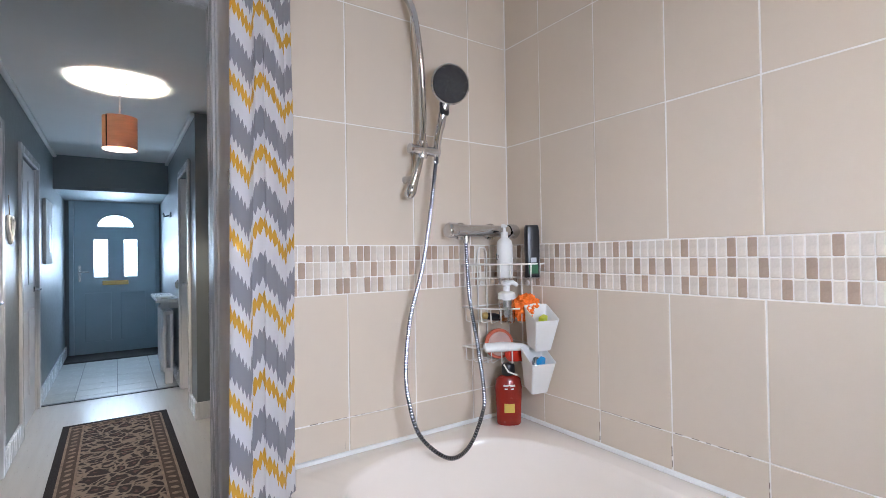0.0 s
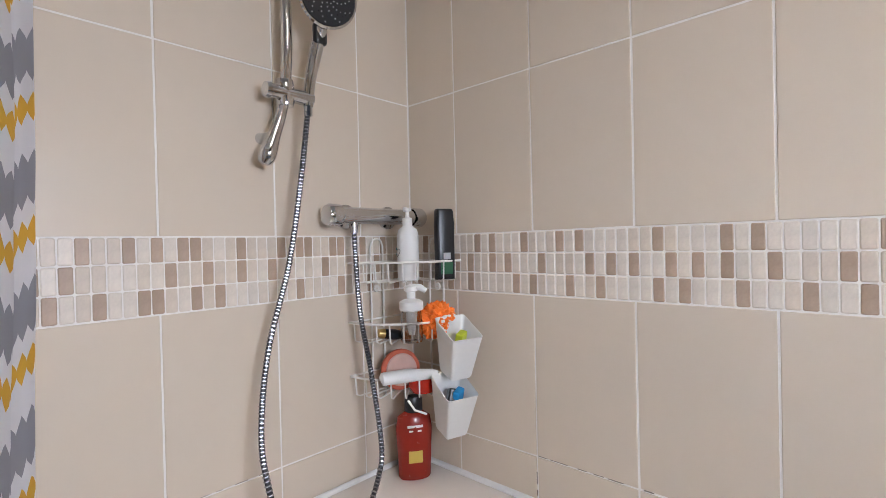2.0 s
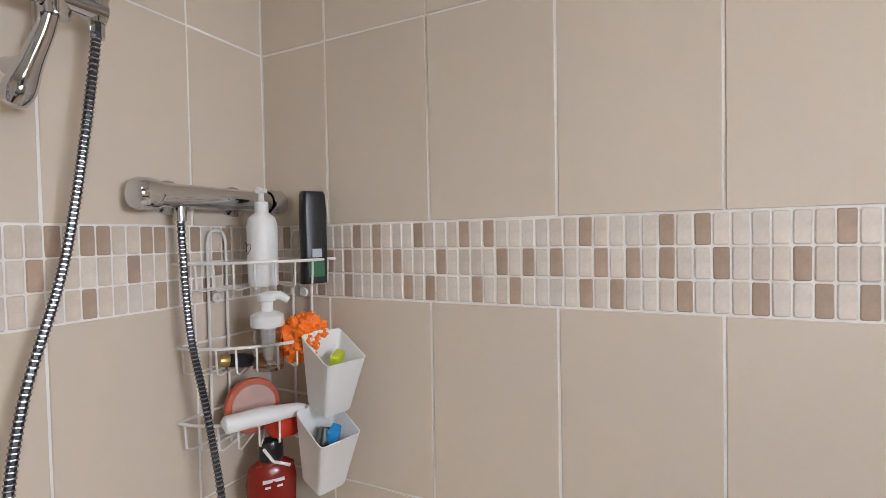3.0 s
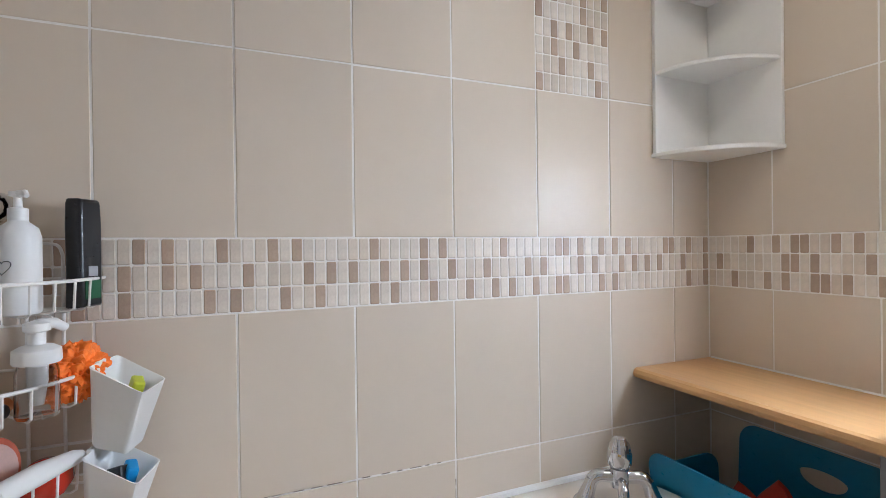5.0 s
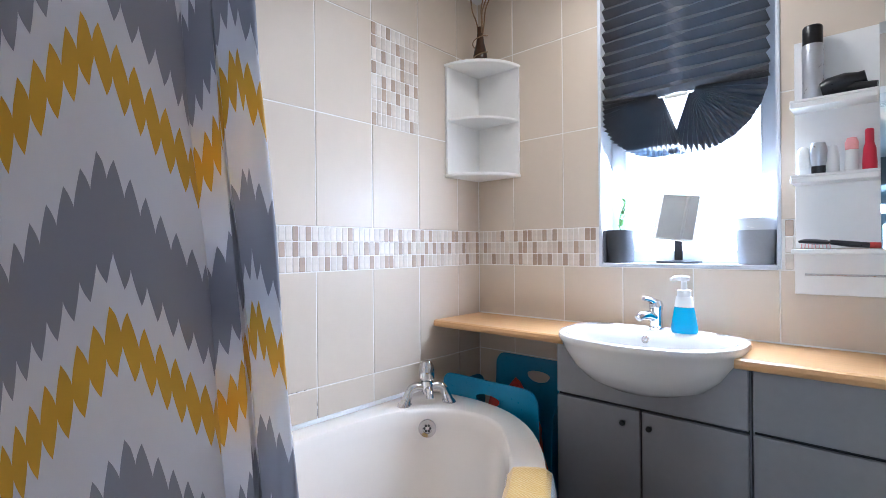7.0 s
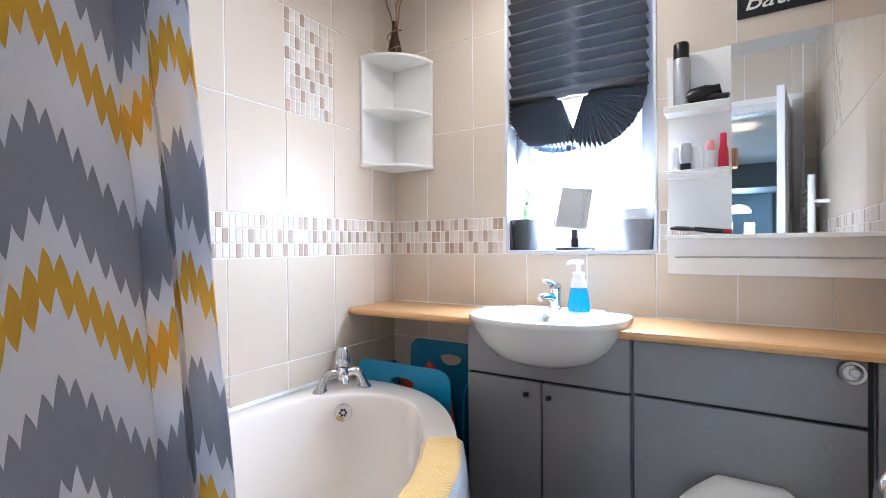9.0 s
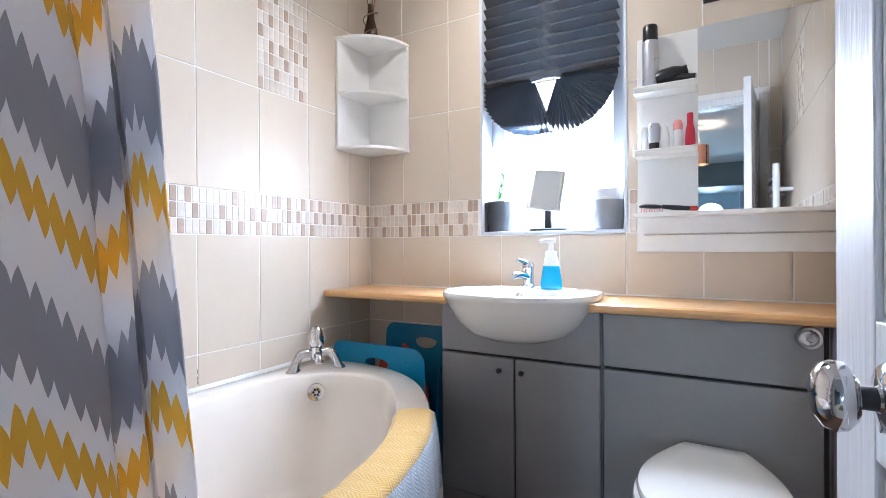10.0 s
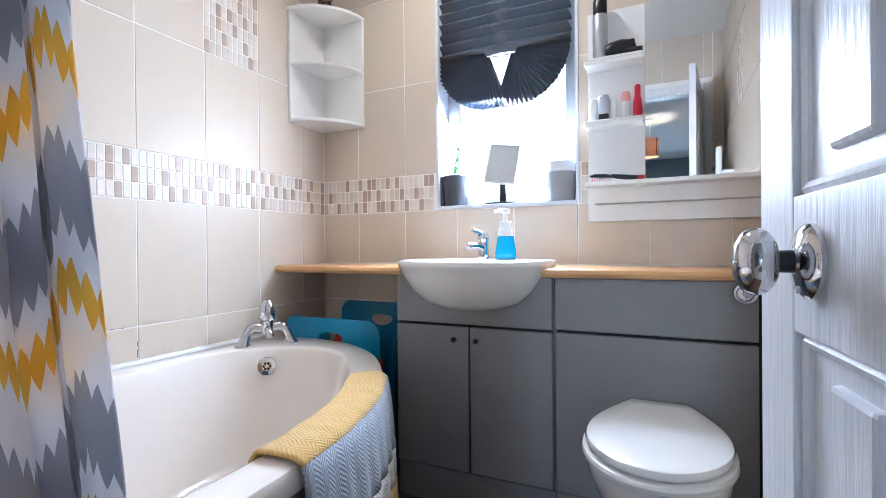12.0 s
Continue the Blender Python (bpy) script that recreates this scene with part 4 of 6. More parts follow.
wcu = unit("toilet_unit", "grey boxed toilet unit with flush button", -0.385, 0.197)
part("fascia", box(-0.368, 0.195, FY - 0.016, FY, 0.672, 0.841, 0.003), GREY, wcu)
part("front_panel", box(-0.368, 0.195, FY - 0.016, FY, 0.140, 0.662, 0.003), GREY, wcu)
fb = part("flush_button", lathe([(0, 0.004), (0.018, 0.006), (0.021, 0.004), (0.023, 0.011), (0.029, 0.011), (0.032, 0.0), (0, 0)], 28, m=pose(-0.336, FY, 0.809, -90, 0, 0)), CHROME, wcu, "round chrome flush button", True)
part("button_half", lathe([(0, 0.009), (0.010, 0.009), (0.012, 0.005)], 18, m=pose(-0.341, FY, 0.809, -90, 0, 0)), CHROME, fb, "", True)
fil = thing("filler_panel", (0, 0, 0), "narrow grey filler panel beside the toilet unit", "panel")
part("board", box(XD + 0.001, -0.388, YC + 0.002, FY - 0.004, 0, 0.841, 0.002), GREY, fil)

wt = thing("worktop", (0, 0, 0), "beech laminate worktop across the window wall", "worktop")
bm = bmesh.new()
zt, zb, yf = 0.872, 0.843, 0.030
prof = [(YC + 0.002, zb), (yf - 0.008, zb), (yf - 0.002, zb + 0.004), (yf, zb + 0.012), (yf, zt - 0.014), (yf - 0.004, zt - 0.004), (yf - 0.014, zt), (YC + 0.002, zt)]
for xa, xb in ((XD + 0.002, 0.234), (0.766, XB - 0.002)):
    vs = [[bm.verts.new((x, y, z)) for y, z in prof] for x in (xa, xb)]
    for i in range(len(prof)):
        j = (i + 1) % len(prof)
        bm.faces.new((vs[0][i], vs[0][j], vs[1][j], vs[1][i]))
    bm.faces.new(vs[0][::-1]), bm.faces.new(vs[1])
box(0.234, 0.766, YC + 0.002, -0.205, zb, zt, bm=bm)
bmesh.ops.recalc_face_normals(bm, faces=bm.faces[:])
part("board", bm, WOOD, wt)
part("sealant", tube([(XD + 0.01, YC + 0.004, zt + 0.001), (XB - 0.01, YC + 0.004, zt + 0.001)], 0.004, 6), WHITEPLASTIC, wt, "white sealant bead")


def basin():
    ob = thing("basin", (0.500, -0.052, 0.004), "white ceramic semi-recessed basin set in the worktop", "basin")

    def oval(ax, yf_, yb, z, cy=0.0, n=64, p=2.35):
        out = []
        for i in range(n):
            a = 2 * math.pi * i / n
            c, s = math.cos(a), math.sin(a)
            rx = ax * math.copysign(abs(c) ** (2 / p), c)
            ry = (yf_ if s > 0 else yb) * math.copysign(abs(s) ** (2 / (2.1 if s > 0 else 4)), s)
            out.append((rx, cy + ry, z))
        return out

    rings = [oval(0.04, 0.05, 0.05, 0.715), oval(0.12, 0.11, 0.10, 0.722), oval(0.19, 0.155, 0.13, 0.748), oval(0.235, 0.19, 0.15, 0.79), oval(0.268, 0.215, 0.165, 0.84),
             oval(0.278, 0.226, 0.17, 0.866), oval(0.284, 0.233, 0.175, 0.872), oval(0.286, 0.236, 0.178, 0.882), oval(0.284, 0.234, 0.177, 0.891), oval(0.276, 0.226, 0.172, 0.8955),
             oval(0.262, 0.212, 0.08, 0.893), oval(0.250, 0.200, 0.066, 0.884), oval(0.235, 0.186, 0.055, 0.86), oval(0.20, 0.15, 0.035, 0.80), oval(0.12, 0.09, 0.01, 0.758), oval(0.03, 0.03, -0.01, 0.750)]
    bm = rings_mesh(rings, True)
    part("bowl", bm, CERAMIC, ob, "", True)
    part("overflow", lathe([(0.006, 0), (0.011, 0.001), (0.013, -0.001)], 18, m=look((0.02, -0.046, 0.868), (0.02, -0.30, 0.78))), CHROME, ob, "chrome overflow ring", True)
    return ob


basin()


def basin_tap(place):
    ob = thing("basin_mixer_tap", place, "chrome single-lever basin mixer tap", "tap", turn=-22)
    part("body", lathe([(0, 0), (0.025, 0), (0.025, 0.008), (0.021, 0.012), (0.020, 0.06), (0.022, 0.072), (0, 0.074)], 22), CHROME, ob, "", True)
    part("spout", tube([(0, 0, 0.04), (0, 0.04, 0.052), (0, 0.075, 0.050), (0, 0.085, 0.042)], [0.018, 0.015, 0.013, 0.012], 14), CHROME, ob, "", True)
    lv = lathe([(0, 0.072), (0.022, 0.073), (0.024, 0.085), (0.018, 0.098), (0, 0.102)], 22)
    tube([(0, 0.0, 0.090), (0, 0.03, 0.104), (0, 0.06, 0.110)], [0.015, 0.010, 0.008], 10, bm=lv)
    part("lever", lv, CHROME, ob, "", True)


basin_tap((0.508, -0.168, 0.899))
soap = thing("soap_dispenser", (0.414, -0.156, 0.899), "clear foam pump bottle of blue soap on the basin", "soap dispenser")
part("bottle", lathe([(0, 0), (0.038, 0), (0.041, 0.004), (0.041, 0.02), (0.033, 0.07), (0.030, 0.085), (0, 0.086)], 26, sy=0.75), CYAN, soap, "bright blue soap", True)
part("neck", lathe([(0.030, 0.086), (0.028, 0.10), (0.025, 0.118), (0.020, 0.122), (0, 0.122)], 26, sy=0.75), WHITEPLASTIC, soap, "", True)
pm = lathe([(0.021, 0.120), (0.021, 0.140), (0.018, 0.142), (0.010, 0.143), (0.009, 0.17), (0.016, 0.172), (0.017, 0.186), (0, 0.188)], 20)
tube([(0, 0, 0.180), (0.02, 0.02, 0.181), (0.032, 0.032, 0.176)], [0.010, 0.008, 0.006], 10, bm=pm)
part("pump", pm, WHITEPLASTIC, soap, "white foam pump head", True)


def toilet():
    ob = thing("toilet", (-0.115, 0, 0), "white toilet with closed lid before the grey unit", "toilet")

    def egg(w, y0, y1, z, back=0.5, n=22):
        """An outline with a short straight back and a round front."""
        half = []
        for i in range(n + 1):
            t = i / n if i < n * 0.75 else 0.75 + 0.25 * math.sin(math.pi / 2 * (i - n * 0.75) / (n * 0.25))
            f = back + (1 - back) * math.sin(math.pi / 2 * t / 0.55) if t < 0.55 else math.sqrt(max(0.0, 1 - ((t - 0.55) / 0.45) ** 2))
            half.append((w * f, y0 + (y1 - y0) * t))
        return [(x, y, z) for x, y in half] + [(-x, y, z) for x, y in half[-2::-1]]

    part("bowl", rings_mesh([egg(0.10, 0.005, 0.30, 0.0, 0.9), egg(0.105, 0.005, 0.31, 0.12, 0.9), egg(0.12, 0.005, 0.35, 0.22, 0.9), egg(0.150, 0.005, 0.44, 0.33, 0.8),
                             egg(0.164, 0.005, 0.49, 0.39, 0.75), egg(0.167, 0.005, 0.50, 0.424, 0.7), egg(0.162, 0.008, 0.495, 0.431, 0.7)]), CERAMIC, ob, "white ceramic bowl", True)
    part("seat", rings_mesh([egg(0.168, 0.02, 0.505, 0.434), egg(0.174, 0.016, 0.512, 0.437), egg(0.176, 0.014, 0.515, 0.446), egg(0.173, 0.017, 0.511, 0.454), egg(0.165, 0.022, 0.503, 0.457)]), CERAMIC, ob, "white seat", True)
    part("lid", rings_mesh([egg(0.158, 0.026, 0.494, 0.459), egg(0.165, 0.022, 0.501, 0.462), egg(0.167, 0.020, 0.503, 0.470), egg(0.163, 0.023, 0.499, 0.479), egg(0.150, 0.035, 0.482, 0.485), egg(0.10, 0.09, 0.42, 0.488)]), CERAMIC, ob, "white closed lid", True)
    for x in (-0.05, 0.05):
        part("hinge", tube([(x - 0.018, 0.014, 0.448), (x + 0.018, 0.014, 0.448)], 0.009, 10), CHROME, ob, "", True)


toilet()

# ---- laundry basket under the worktop ----
bk = thing("laundry_basket", (1.085, -0.125, 0), "turquoise plastic basket with handle holes beside the bath", "basket")


def basket_wall(length, z0, z1, hole):
    """A thin upright wall with rounded top corners and a handle slot, standing in the xz plane."""
    out = []
    r = 0.05
    h = length / 2
    for cx_, a0 in ((h - r, 0), (-h + r, 90)):
        for i in range(7):
            a = radians(a0 + 90 * i / 6)
            out.append((cx_ + r * math.cos(a), z1 - r + r * math.sin(a)))
    out += [(-h + 0.03, z0), (h - 0.03, z0)]
    bm = bmesh.new()
    ov = [bm.verts.new((x, 0, z)) for x, z in out]
    es = [bm.edges.new((ov[i], ov[(i + 1) % len(ov)])) for i in range(len(ov))]
    if hole:
        hz = z1 - 0.075
        ho = [(0.058 * math.cos(a) , hz + 0.032 * (math.sin(a) if math.sin(a) < 0 else 0.55 * math.sin(a))) for a in [2 * math.pi * i / 20 for i in range(20)]]
        hv = [bm.verts.new((x, 0, z)) for x, z in ho]
        es += [bm.edges.new((hv[i], hv[(i + 1) % 20])) for i in range(20)]
    bmesh.ops.triangle_fill(bm, edges=es, use_beauty=True)
    return bm


for yy, tilt, z1 in ((0.145, -7, 0.672), (-0.125, 7, 0.70)):
    p = part("end_wall", basket_wall(0.46, 0.02, z1, True), BLUE, bk)
    p.matrix_basis = pose(-0.01 if yy > 0 else -0.03, yy * 0.72, 0, tilt, 0, 0)
    s_ = p.modifiers.new("thick", "SOLIDIFY")
    s_.thickness, s_.offset = 0.005, 0
for xx, tilt in ((0.21, 4), (-0.235, -4)):
    p = part("side_wall", basket_wall(0.24, 0.02, 0.60, False), BLUE, bk)
    p.matrix_basis = pose(xx * 0.95, 0, 0, 0, tilt, 0) @ pose(0, 0, 0, 0, 0, 90)
    s_ = p.modifiers.new("thick", "SOLIDIFY")
    s_.thickness, s_.offset = 0.005, 0
part("base", box(-0.21, 0.19, -0.095, 0.10, 0.0, 0.02, 0.006), BLUE, bk)
cl = thing("laundry_pile", (1.085, -0.125, 0.0), "crumpled red washing in the basket", "laundry")
b2 = bmesh.new()
bmesh.ops.create_icosphere(b2, subdivisions=4, radius=1)
for v in b2.verts:
    k = 1 + 0.22 * noise.noise(v.co * 2.2) + 0.1 * noise.noise(v.co * 6)
    v.co = Vector((v.co.x * 0.15 * k, v.co.y * 0.07 * k, 0.33 + v.co.z * 0.27 * k))
part("cloth", b2, mat("red_washing", (0.5, 0.05, 0.03), 0.9, vary=0.3, scale=9, bump=0.5, bump_scale=60), cl, "", True)

# ---- window, blind and sill ----
win = thing("window_1", (0, 0, 0), "white plastic window with bright frosted glass", "window")
win["kind"] = "structure"
FYW = YC - 0.125
for a, c in ((WX0 + 0.002, WX0 + 0.062), (WX1 - 0.062, WX1 - 0.002)):
    part("window_frame", box(a, c, FYW - 0.035, FYW + 0.025, WZ0 + 0.004, WZ1 - 0.002, 0.005), UPVC, win)
for a, c in ((WZ0 + 0.004, WZ0 + 0.055), (WZ1 - 0.06, WZ1 - 0.004)):
    part("window_frame", box(WX0 + 0.062, WX1 - 0.062, FYW - 0.035, FYW + 0.025, a, c, 0.005), UPVC, win)
gl = part("pane", box(WX0 + 0.05, WX1 - 0.05, FYW - 0.012, FYW - 0.006, WZ0 + 0.05, WZ1 - 0.05), FROST, win, "frosted glass pane")
gl.visible_shadow = False
part("window_sill", box(WX0 + 0.001, WX1 - 0.001, FYW + 0.025, YC + 0.004, WZ0 - 0.003, WZ0 + 0.005, 0.002), UPVC, win, "white tiled sill")
for a, c in ((WX0, WX0 + 0.004), (WX1 - 0.004, WX1)):
    part("reveal", box(a, c, FYW + 0.026, YC + 0.001, WZ0 + 0.005, WZ1), UPVC, win, "white window reveal")
bm = box(WX0 - 0.008, WX0, YC - 0.002, YC + 0.004, WZ0 - 0.008, WZ1, 0.001)
box(WX1, WX1 + 0.008, YC - 0.002, YC + 0.004, WZ0 - 0.008, WZ1, 0.001, bm=bm)
box(WX0, WX1, YC - 0.002, YC + 0.0045, WZ0 - 0.010, WZ0 - 0.003, 0.001, bm=bm)
part("edge_trim", bm, UPVC, win, "white plastic tile trim")
sky_card = struct("backdrop", box(-40, 40, -60.2, -60, -20, 45), OUTSIDE, "bright overcast distance")
struct("backdrop_street", box(-30, 30, 70, 70.2, -15, 35), OUTSIDE, "bright overcast distance beyond the front door")
struct("ground", box(-60, 60, -80, 80, -0.4, -0.3), mat("outside_paving", (0.3, 0.3, 0.29), 0.9, vary=0.1), "plain grey ground outside")


def blind():
    ob = thing("pleated_blind", (0.487, YC - 0.028, 0), "black pleated paper blind gathered up into a fan", "blind")
    n = 11
    top, low, half = 2.25, 1.752, 0.286
    bm = bmesh.new()
    prev = None
    for i in range(2 * n + 1):
        g = i / (2 * n)
        row = []
        for k in range(25):
            x = half - 2 * half * k / 24
            pinch = max(0.0, 1 - abs(x) / 0.05) * 0.6
            y = (0.016 if i % 2 else -0.016) * (1 - pinch) + 0.0012 * math.sin(k * 1.3 + i * 2.1)
            edge = 0.004 * (abs(x) / half) ** 6 * (1 if i % 2 else -1)
            row.append(bm.verts.new((x + edge, y, top + (low - top) * g - 0.006 * g * abs(x) / half + 0.0016 * math.sin(k * 0.7 + i * 1.7))))
        if prev:
            for k in range(24):
                bm.faces.new((prev[k], prev[k + 1], row[k + 1], row[k]))
        prev = row
    part("pleats", bm, BLIND, ob, "flat pleated upper part")
    for s, px, r in ((1, 0.050, 0.236), (-1, -0.050, 0.236)):
        bm = bmesh.new()
        pl = 23
        prev = None
        for i in range(2 * pl + 1):
            a = radians(-7 + (110 + 7) * i / (2 * pl))
            rr = r * (1.0 + (0.014 if i % 2 else -0.010) + 0.006 * math.sin(i * 1.1))
            y = 0.014 if i % 2 else -0.012
            row = []
            for f in (0.07, 0.3, 0.55, 0.8, 1.0):
                d = rr * f
                row.append(bm.verts.new((px + s * d * math.cos(a), y * (0.12 + 0.88 * f) + s * 0.003, 1.757 - d * math.sin(a))))
            if prev:
                for k in range(4):
                    bm.faces.new((prev[k], prev[k + 1], row[k + 1], row[k]))
            prev = row
        part("fan", bm, BLIND, ob, "pleats spread like a fan")
    part("clip", box(-0.040, 0.040, -0.008, 0.006, 1.735, 1.748, 0.004), WHITEPLASTIC, ob, "white plastic clip")
    part("head_strip", box(-0.285, 0.285, -0.012, 0.014, 2.235, 2.26, 0.003), BLIND, ob)


blind()
SILL = WZ0 + 0.005


def potted(place, material, r0, r1, h, label, cat_):
    ob = thing("plant_pot", place, label, cat_)
    part("pot", lathe([(0, 0), (r0, 0), (r0 + 0.002, 0.004), (r1, h - 0.004), (r1, h), (r1 - 0.005, h), (r1 - 0.006, h - 0.02), (0, h - 0.02)], 28), material, ob, "", True)
    part("soil", lathe([(0, h - 0.018), (r1 - 0.006, h - 0.019)], 20), DARKMAT, ob, "dark soil")
    return ob


pt = potted((0.703, YC - 0.048, SILL), GREYPOT, 0.046, 0.058, 0.130, "dark grey ribbed pot with a small green plant on the sill", "plant pot")
bm = tube(spline([(0, 0, 0.11), (0.003, 0.004, 0.17), (-0.012, 0.006, 0.215), (-0.022, 0.002, 0.25)], 5), 0.0022, 6)
part("stem", bm, LEAF, pt)
rnd = random.Random(5)
for i in range(13):
    t_ = i / 12
    b2 = bmesh.new()
    L = 0.016 + 0.010 * rnd.random()
    q = [(0, 0, 0), (0.3 * L, 0.28 * L, 0.05 * L), (0.7 * L, 0.3 * L, 0.1 * L), (L, 0, 0.02 * L), (0.7 * L, -0.3 * L, 0.1 * L), (0.3 * L, -0.28 * L, 0.05 * L)]
    vs = [b2.verts.new(v) for v in q]
    mid = b2.verts.new((0.5 * L, 0, -0.04 * L))
    for k in range(6):
        b2.faces.new((vs[k], vs[(k + 1) % 6], mid))
    lf = part("leaf", b2, LEAF, pt)
    lf.matrix_basis = pose(-0.022 * t_, 0.004, 0.135 + 0.115 * t_, 0, -35 - 30 * rnd.random(), 137 * i)
pp = potted((0.243, YC - 0.050, SILL), PALEPOT, 0.050, 0.060, 0.115, "pale grey plastic-lined pot on the sill", "plant pot")
part("liner", lathe([(0.058, 0.09), (0.061, 0.155), (0.058, 0.158), (0.054, 0.10)], 26), mat("pale_liner", (0.62, 0.64, 0.66), 0.4), pp, "pale plastic liner", True)
part("handle", tube(spline([(-0.045, 0.030, 0.150), (-0.02, 0.052, 0.128), (0.01, 0.056, 0.125), (0.04, 0.04, 0.148)], 5), 0.003, 6), WHITEPLASTIC, pp)

vm = thing("vanity_mirror", (0.492, YC - 0.065, SILL), "tilted tabletop mirror with lamp dots on a dark foot", "mirror", turn=8)
part("foot", lathe([(0, 0), (0.080, 0), (0.078, 0.008), (0.02, 0.012), (0, 0.012)], 28, sy=0.6), BLACK, vm, "dark oval foot", True)
part("post", box(-0.014, 0.014, -0.007, 0.007, 0.008, 0.10, 0.004), BLACK, vm)
hd = part("head", box(-0.078, 0.078, -0.008, 0.006, -0.092, 0.092, 0.005), WHITEPLASTIC, vm, "white mirror frame")
hd.matrix_basis = pose(0, 0.004, 0.172, 17, -7, 0)
mg = part("glass", box(-0.062, 0.062, 0.0062, 0.0075, -0.086, 0.086), MIRROR, hd, "mirror glass")
bm = bmesh.new()
for i in range(7):
    for x in (-0.070, 0.070):
        lathe([(0.0022, 0), (0.0022, 0.001), (0, 0.0012)], 8, bm=bm, m=pose(x, 0.006, -0.07 + 0.0233 * i, -90, 0, 0))
part("lamp_dots", bm, STEEL, hd, "rows of small lamp dots")["kind"] = "stuff"
edge = thing("plastic_card", (0.755, YC - 0.03, SILL), "dark card standing against the window reveal", "card")
part("card", box(-0.006, 0.006, -0.03, 0.02, 0, 0.13, 0.002), GREYPOT, edge)

# ---- corner shelf ----
cs = thing("corner_shelf", (XB, YC, 1.508), "white quarter-round corner shelf unit on the tiles", "corner shelf")


def quarter(r, z0, z1):
    o = [(0, 0)] + [(-r * math.cos(radians(90 * i / 14)), r * math.sin(radians(90 * i / 14))) for i in range(15)]
    o = [(-0.001, 0.001)] + [(min(x, -0.001), max(y, 0.001)) for x, y in o[1:]]
    return prism(o, z0, z1, 0.004)


for z in (0.0, 0.500):
    part("board", quarter(0.247, z, z + 0.014), LACQUER, cs)
part("board", quarter(0.240, 0.252, 0.264), LACQUER, cs)
part("side", box(-0.014, -0.001, 0.001, 0.241, 0.014, 0.50, 0.002), LACQUER, cs)
part("side", box(-0.244, -0.014, 0.001, 0.014, 0.014, 0.50, 0.002), LACQUER, cs)
kn_ = thing("small_tin", (XB - 0.10, YC + 0.10, 1.771), "small round steel tin on the corner shelf", "tin")
part("tin", lathe([(0, 0), (0.022, 0), (0.022, 0.014), (0.016, 0.022), (0, 0.023)], 18), STEEL, kn_, "", True)
vs_ = thing("bottle_vase", (XB - 0.115, YC + 0.125, 2.021), "brown twisted bottle with dried stems on the corner shelf", "vase")
part("bottle", lathe([(0, 0), (0.026, 0), (0.031, 0.010), (0.032, 0.04), (0.026, 0.07), (0.018, 0.10), (0.014, 0.14), (0.013, 0.17), (0.011, 0.17), (0.011, 0.12)], 20), BROWN, vs_, "", True)
for i, (dx, dy) in enumerate(((-0.05, 0.02), (-0.02, -0.03), (0.03, 0.03), (-0.07, -0.01))):
    part("stem", tube(spline([(0, 0, 0.05), (0.3 * dx, 0.3 * dy, 0.18), (dx * 0.6 + 0.012, dy * 0.6, 0.25), (dx, dy, 0.32)], 6), 0.003, 6), TWIG, vs_)
bm = tube([(0.034 * math.cos(a), 0.034 * math.sin(a), 0.012 + 0.012 * a) for a in [i * 0.4 for i in range(30)]], 0.0025, 5)
part("cord_wrap", bm, TWIG, vs_)

# ---- mirror with shelves ----
mu = thing("mirror_shelf_unit", (0, YC, 0), "white wall unit with mirror, three small shelves and towel bar", "mirror cabinet")
part("back_panel", box(-0.462, 0.128, 0.002, 0.018, 1.175, 1.808, 0.002), LACQUER, mu)
part("mirror", box(-0.458, -0.068, 0.018, 0.022, 1.174, 1.810), MIRROR, mu, "plain rectangular mirror glass")
part("lower_panel", box(-0.462, 0.130, 0.002, 0.022, 1.035, 1.160, 0.002), LACQUER, mu)
part("shelf", box(-0.465, 0.130, 0.002, 0.105, 1.158, 1.173, 0.003), LACQUER, mu)
for z in (1.368, 1.588):
    part("shelf", box(-0.066, 0.130, 0.018, 0.105, z, z + 0.016, 0.003), LACQUER, mu)
    part("shelf_lip", box(-0.066, 0.130, 0.098, 0.105, z + 0.016, z + 0.024, 0.002), LACQUER, mu)
bar_ = tube(spline([(-0.425, 0.022, 1.097), (-0.425, 0.045, 1.097), (-0.41, 0.05, 1.097), (0.06, 0.05, 1.097), (0.085, 0.045, 1.097), (0.085, 0.022, 1.097)], 4), 0.0035, 8)
part("towel_bar", bar_, STEEL, mu, "thin steel towel bar", True)


def turned(name, place, rows, label, cat_, mats, sy=1.0, group="toiletries on the mirror shelves"):
    """A toiletry from turned pieces: (part name, profile, material)."""
    ob = thing(name, place, label, cat_, group)
    for nm, pr, m_ in rows:
        part(nm, lathe(pr, 20, sy=sy), m_, ob, "", True)
    return ob


SY = YC + 0.062
turned("spray_can", (0.078, SY, 1.604), [("body", [(0, 0), (0.026, 0), (0.0265, 0.004), (0.0265, 0.165), (0.023, 0.175), (0, 0.176)], SILVER), ("cap", [(0.0245, 0.172), (0.025, 0.176), (0.025, 0.222), (0.022, 0.227), (0, 0.228)], BLACK)], "silver spray can with black cap on the shelf", "spray can", None)
turned("roll_on_deodorant", (0.100, SY, 1.384), [("body", [(0, 0), (0.016, 0), (0.018, 0.03), (0.018, 0.065), (0.015, 0.085), (0.008, 0.094), (0, 0.095)], WHITEPLASTIC)], "white deodorant stick on the shelf", "deodorant", None, 0.7)
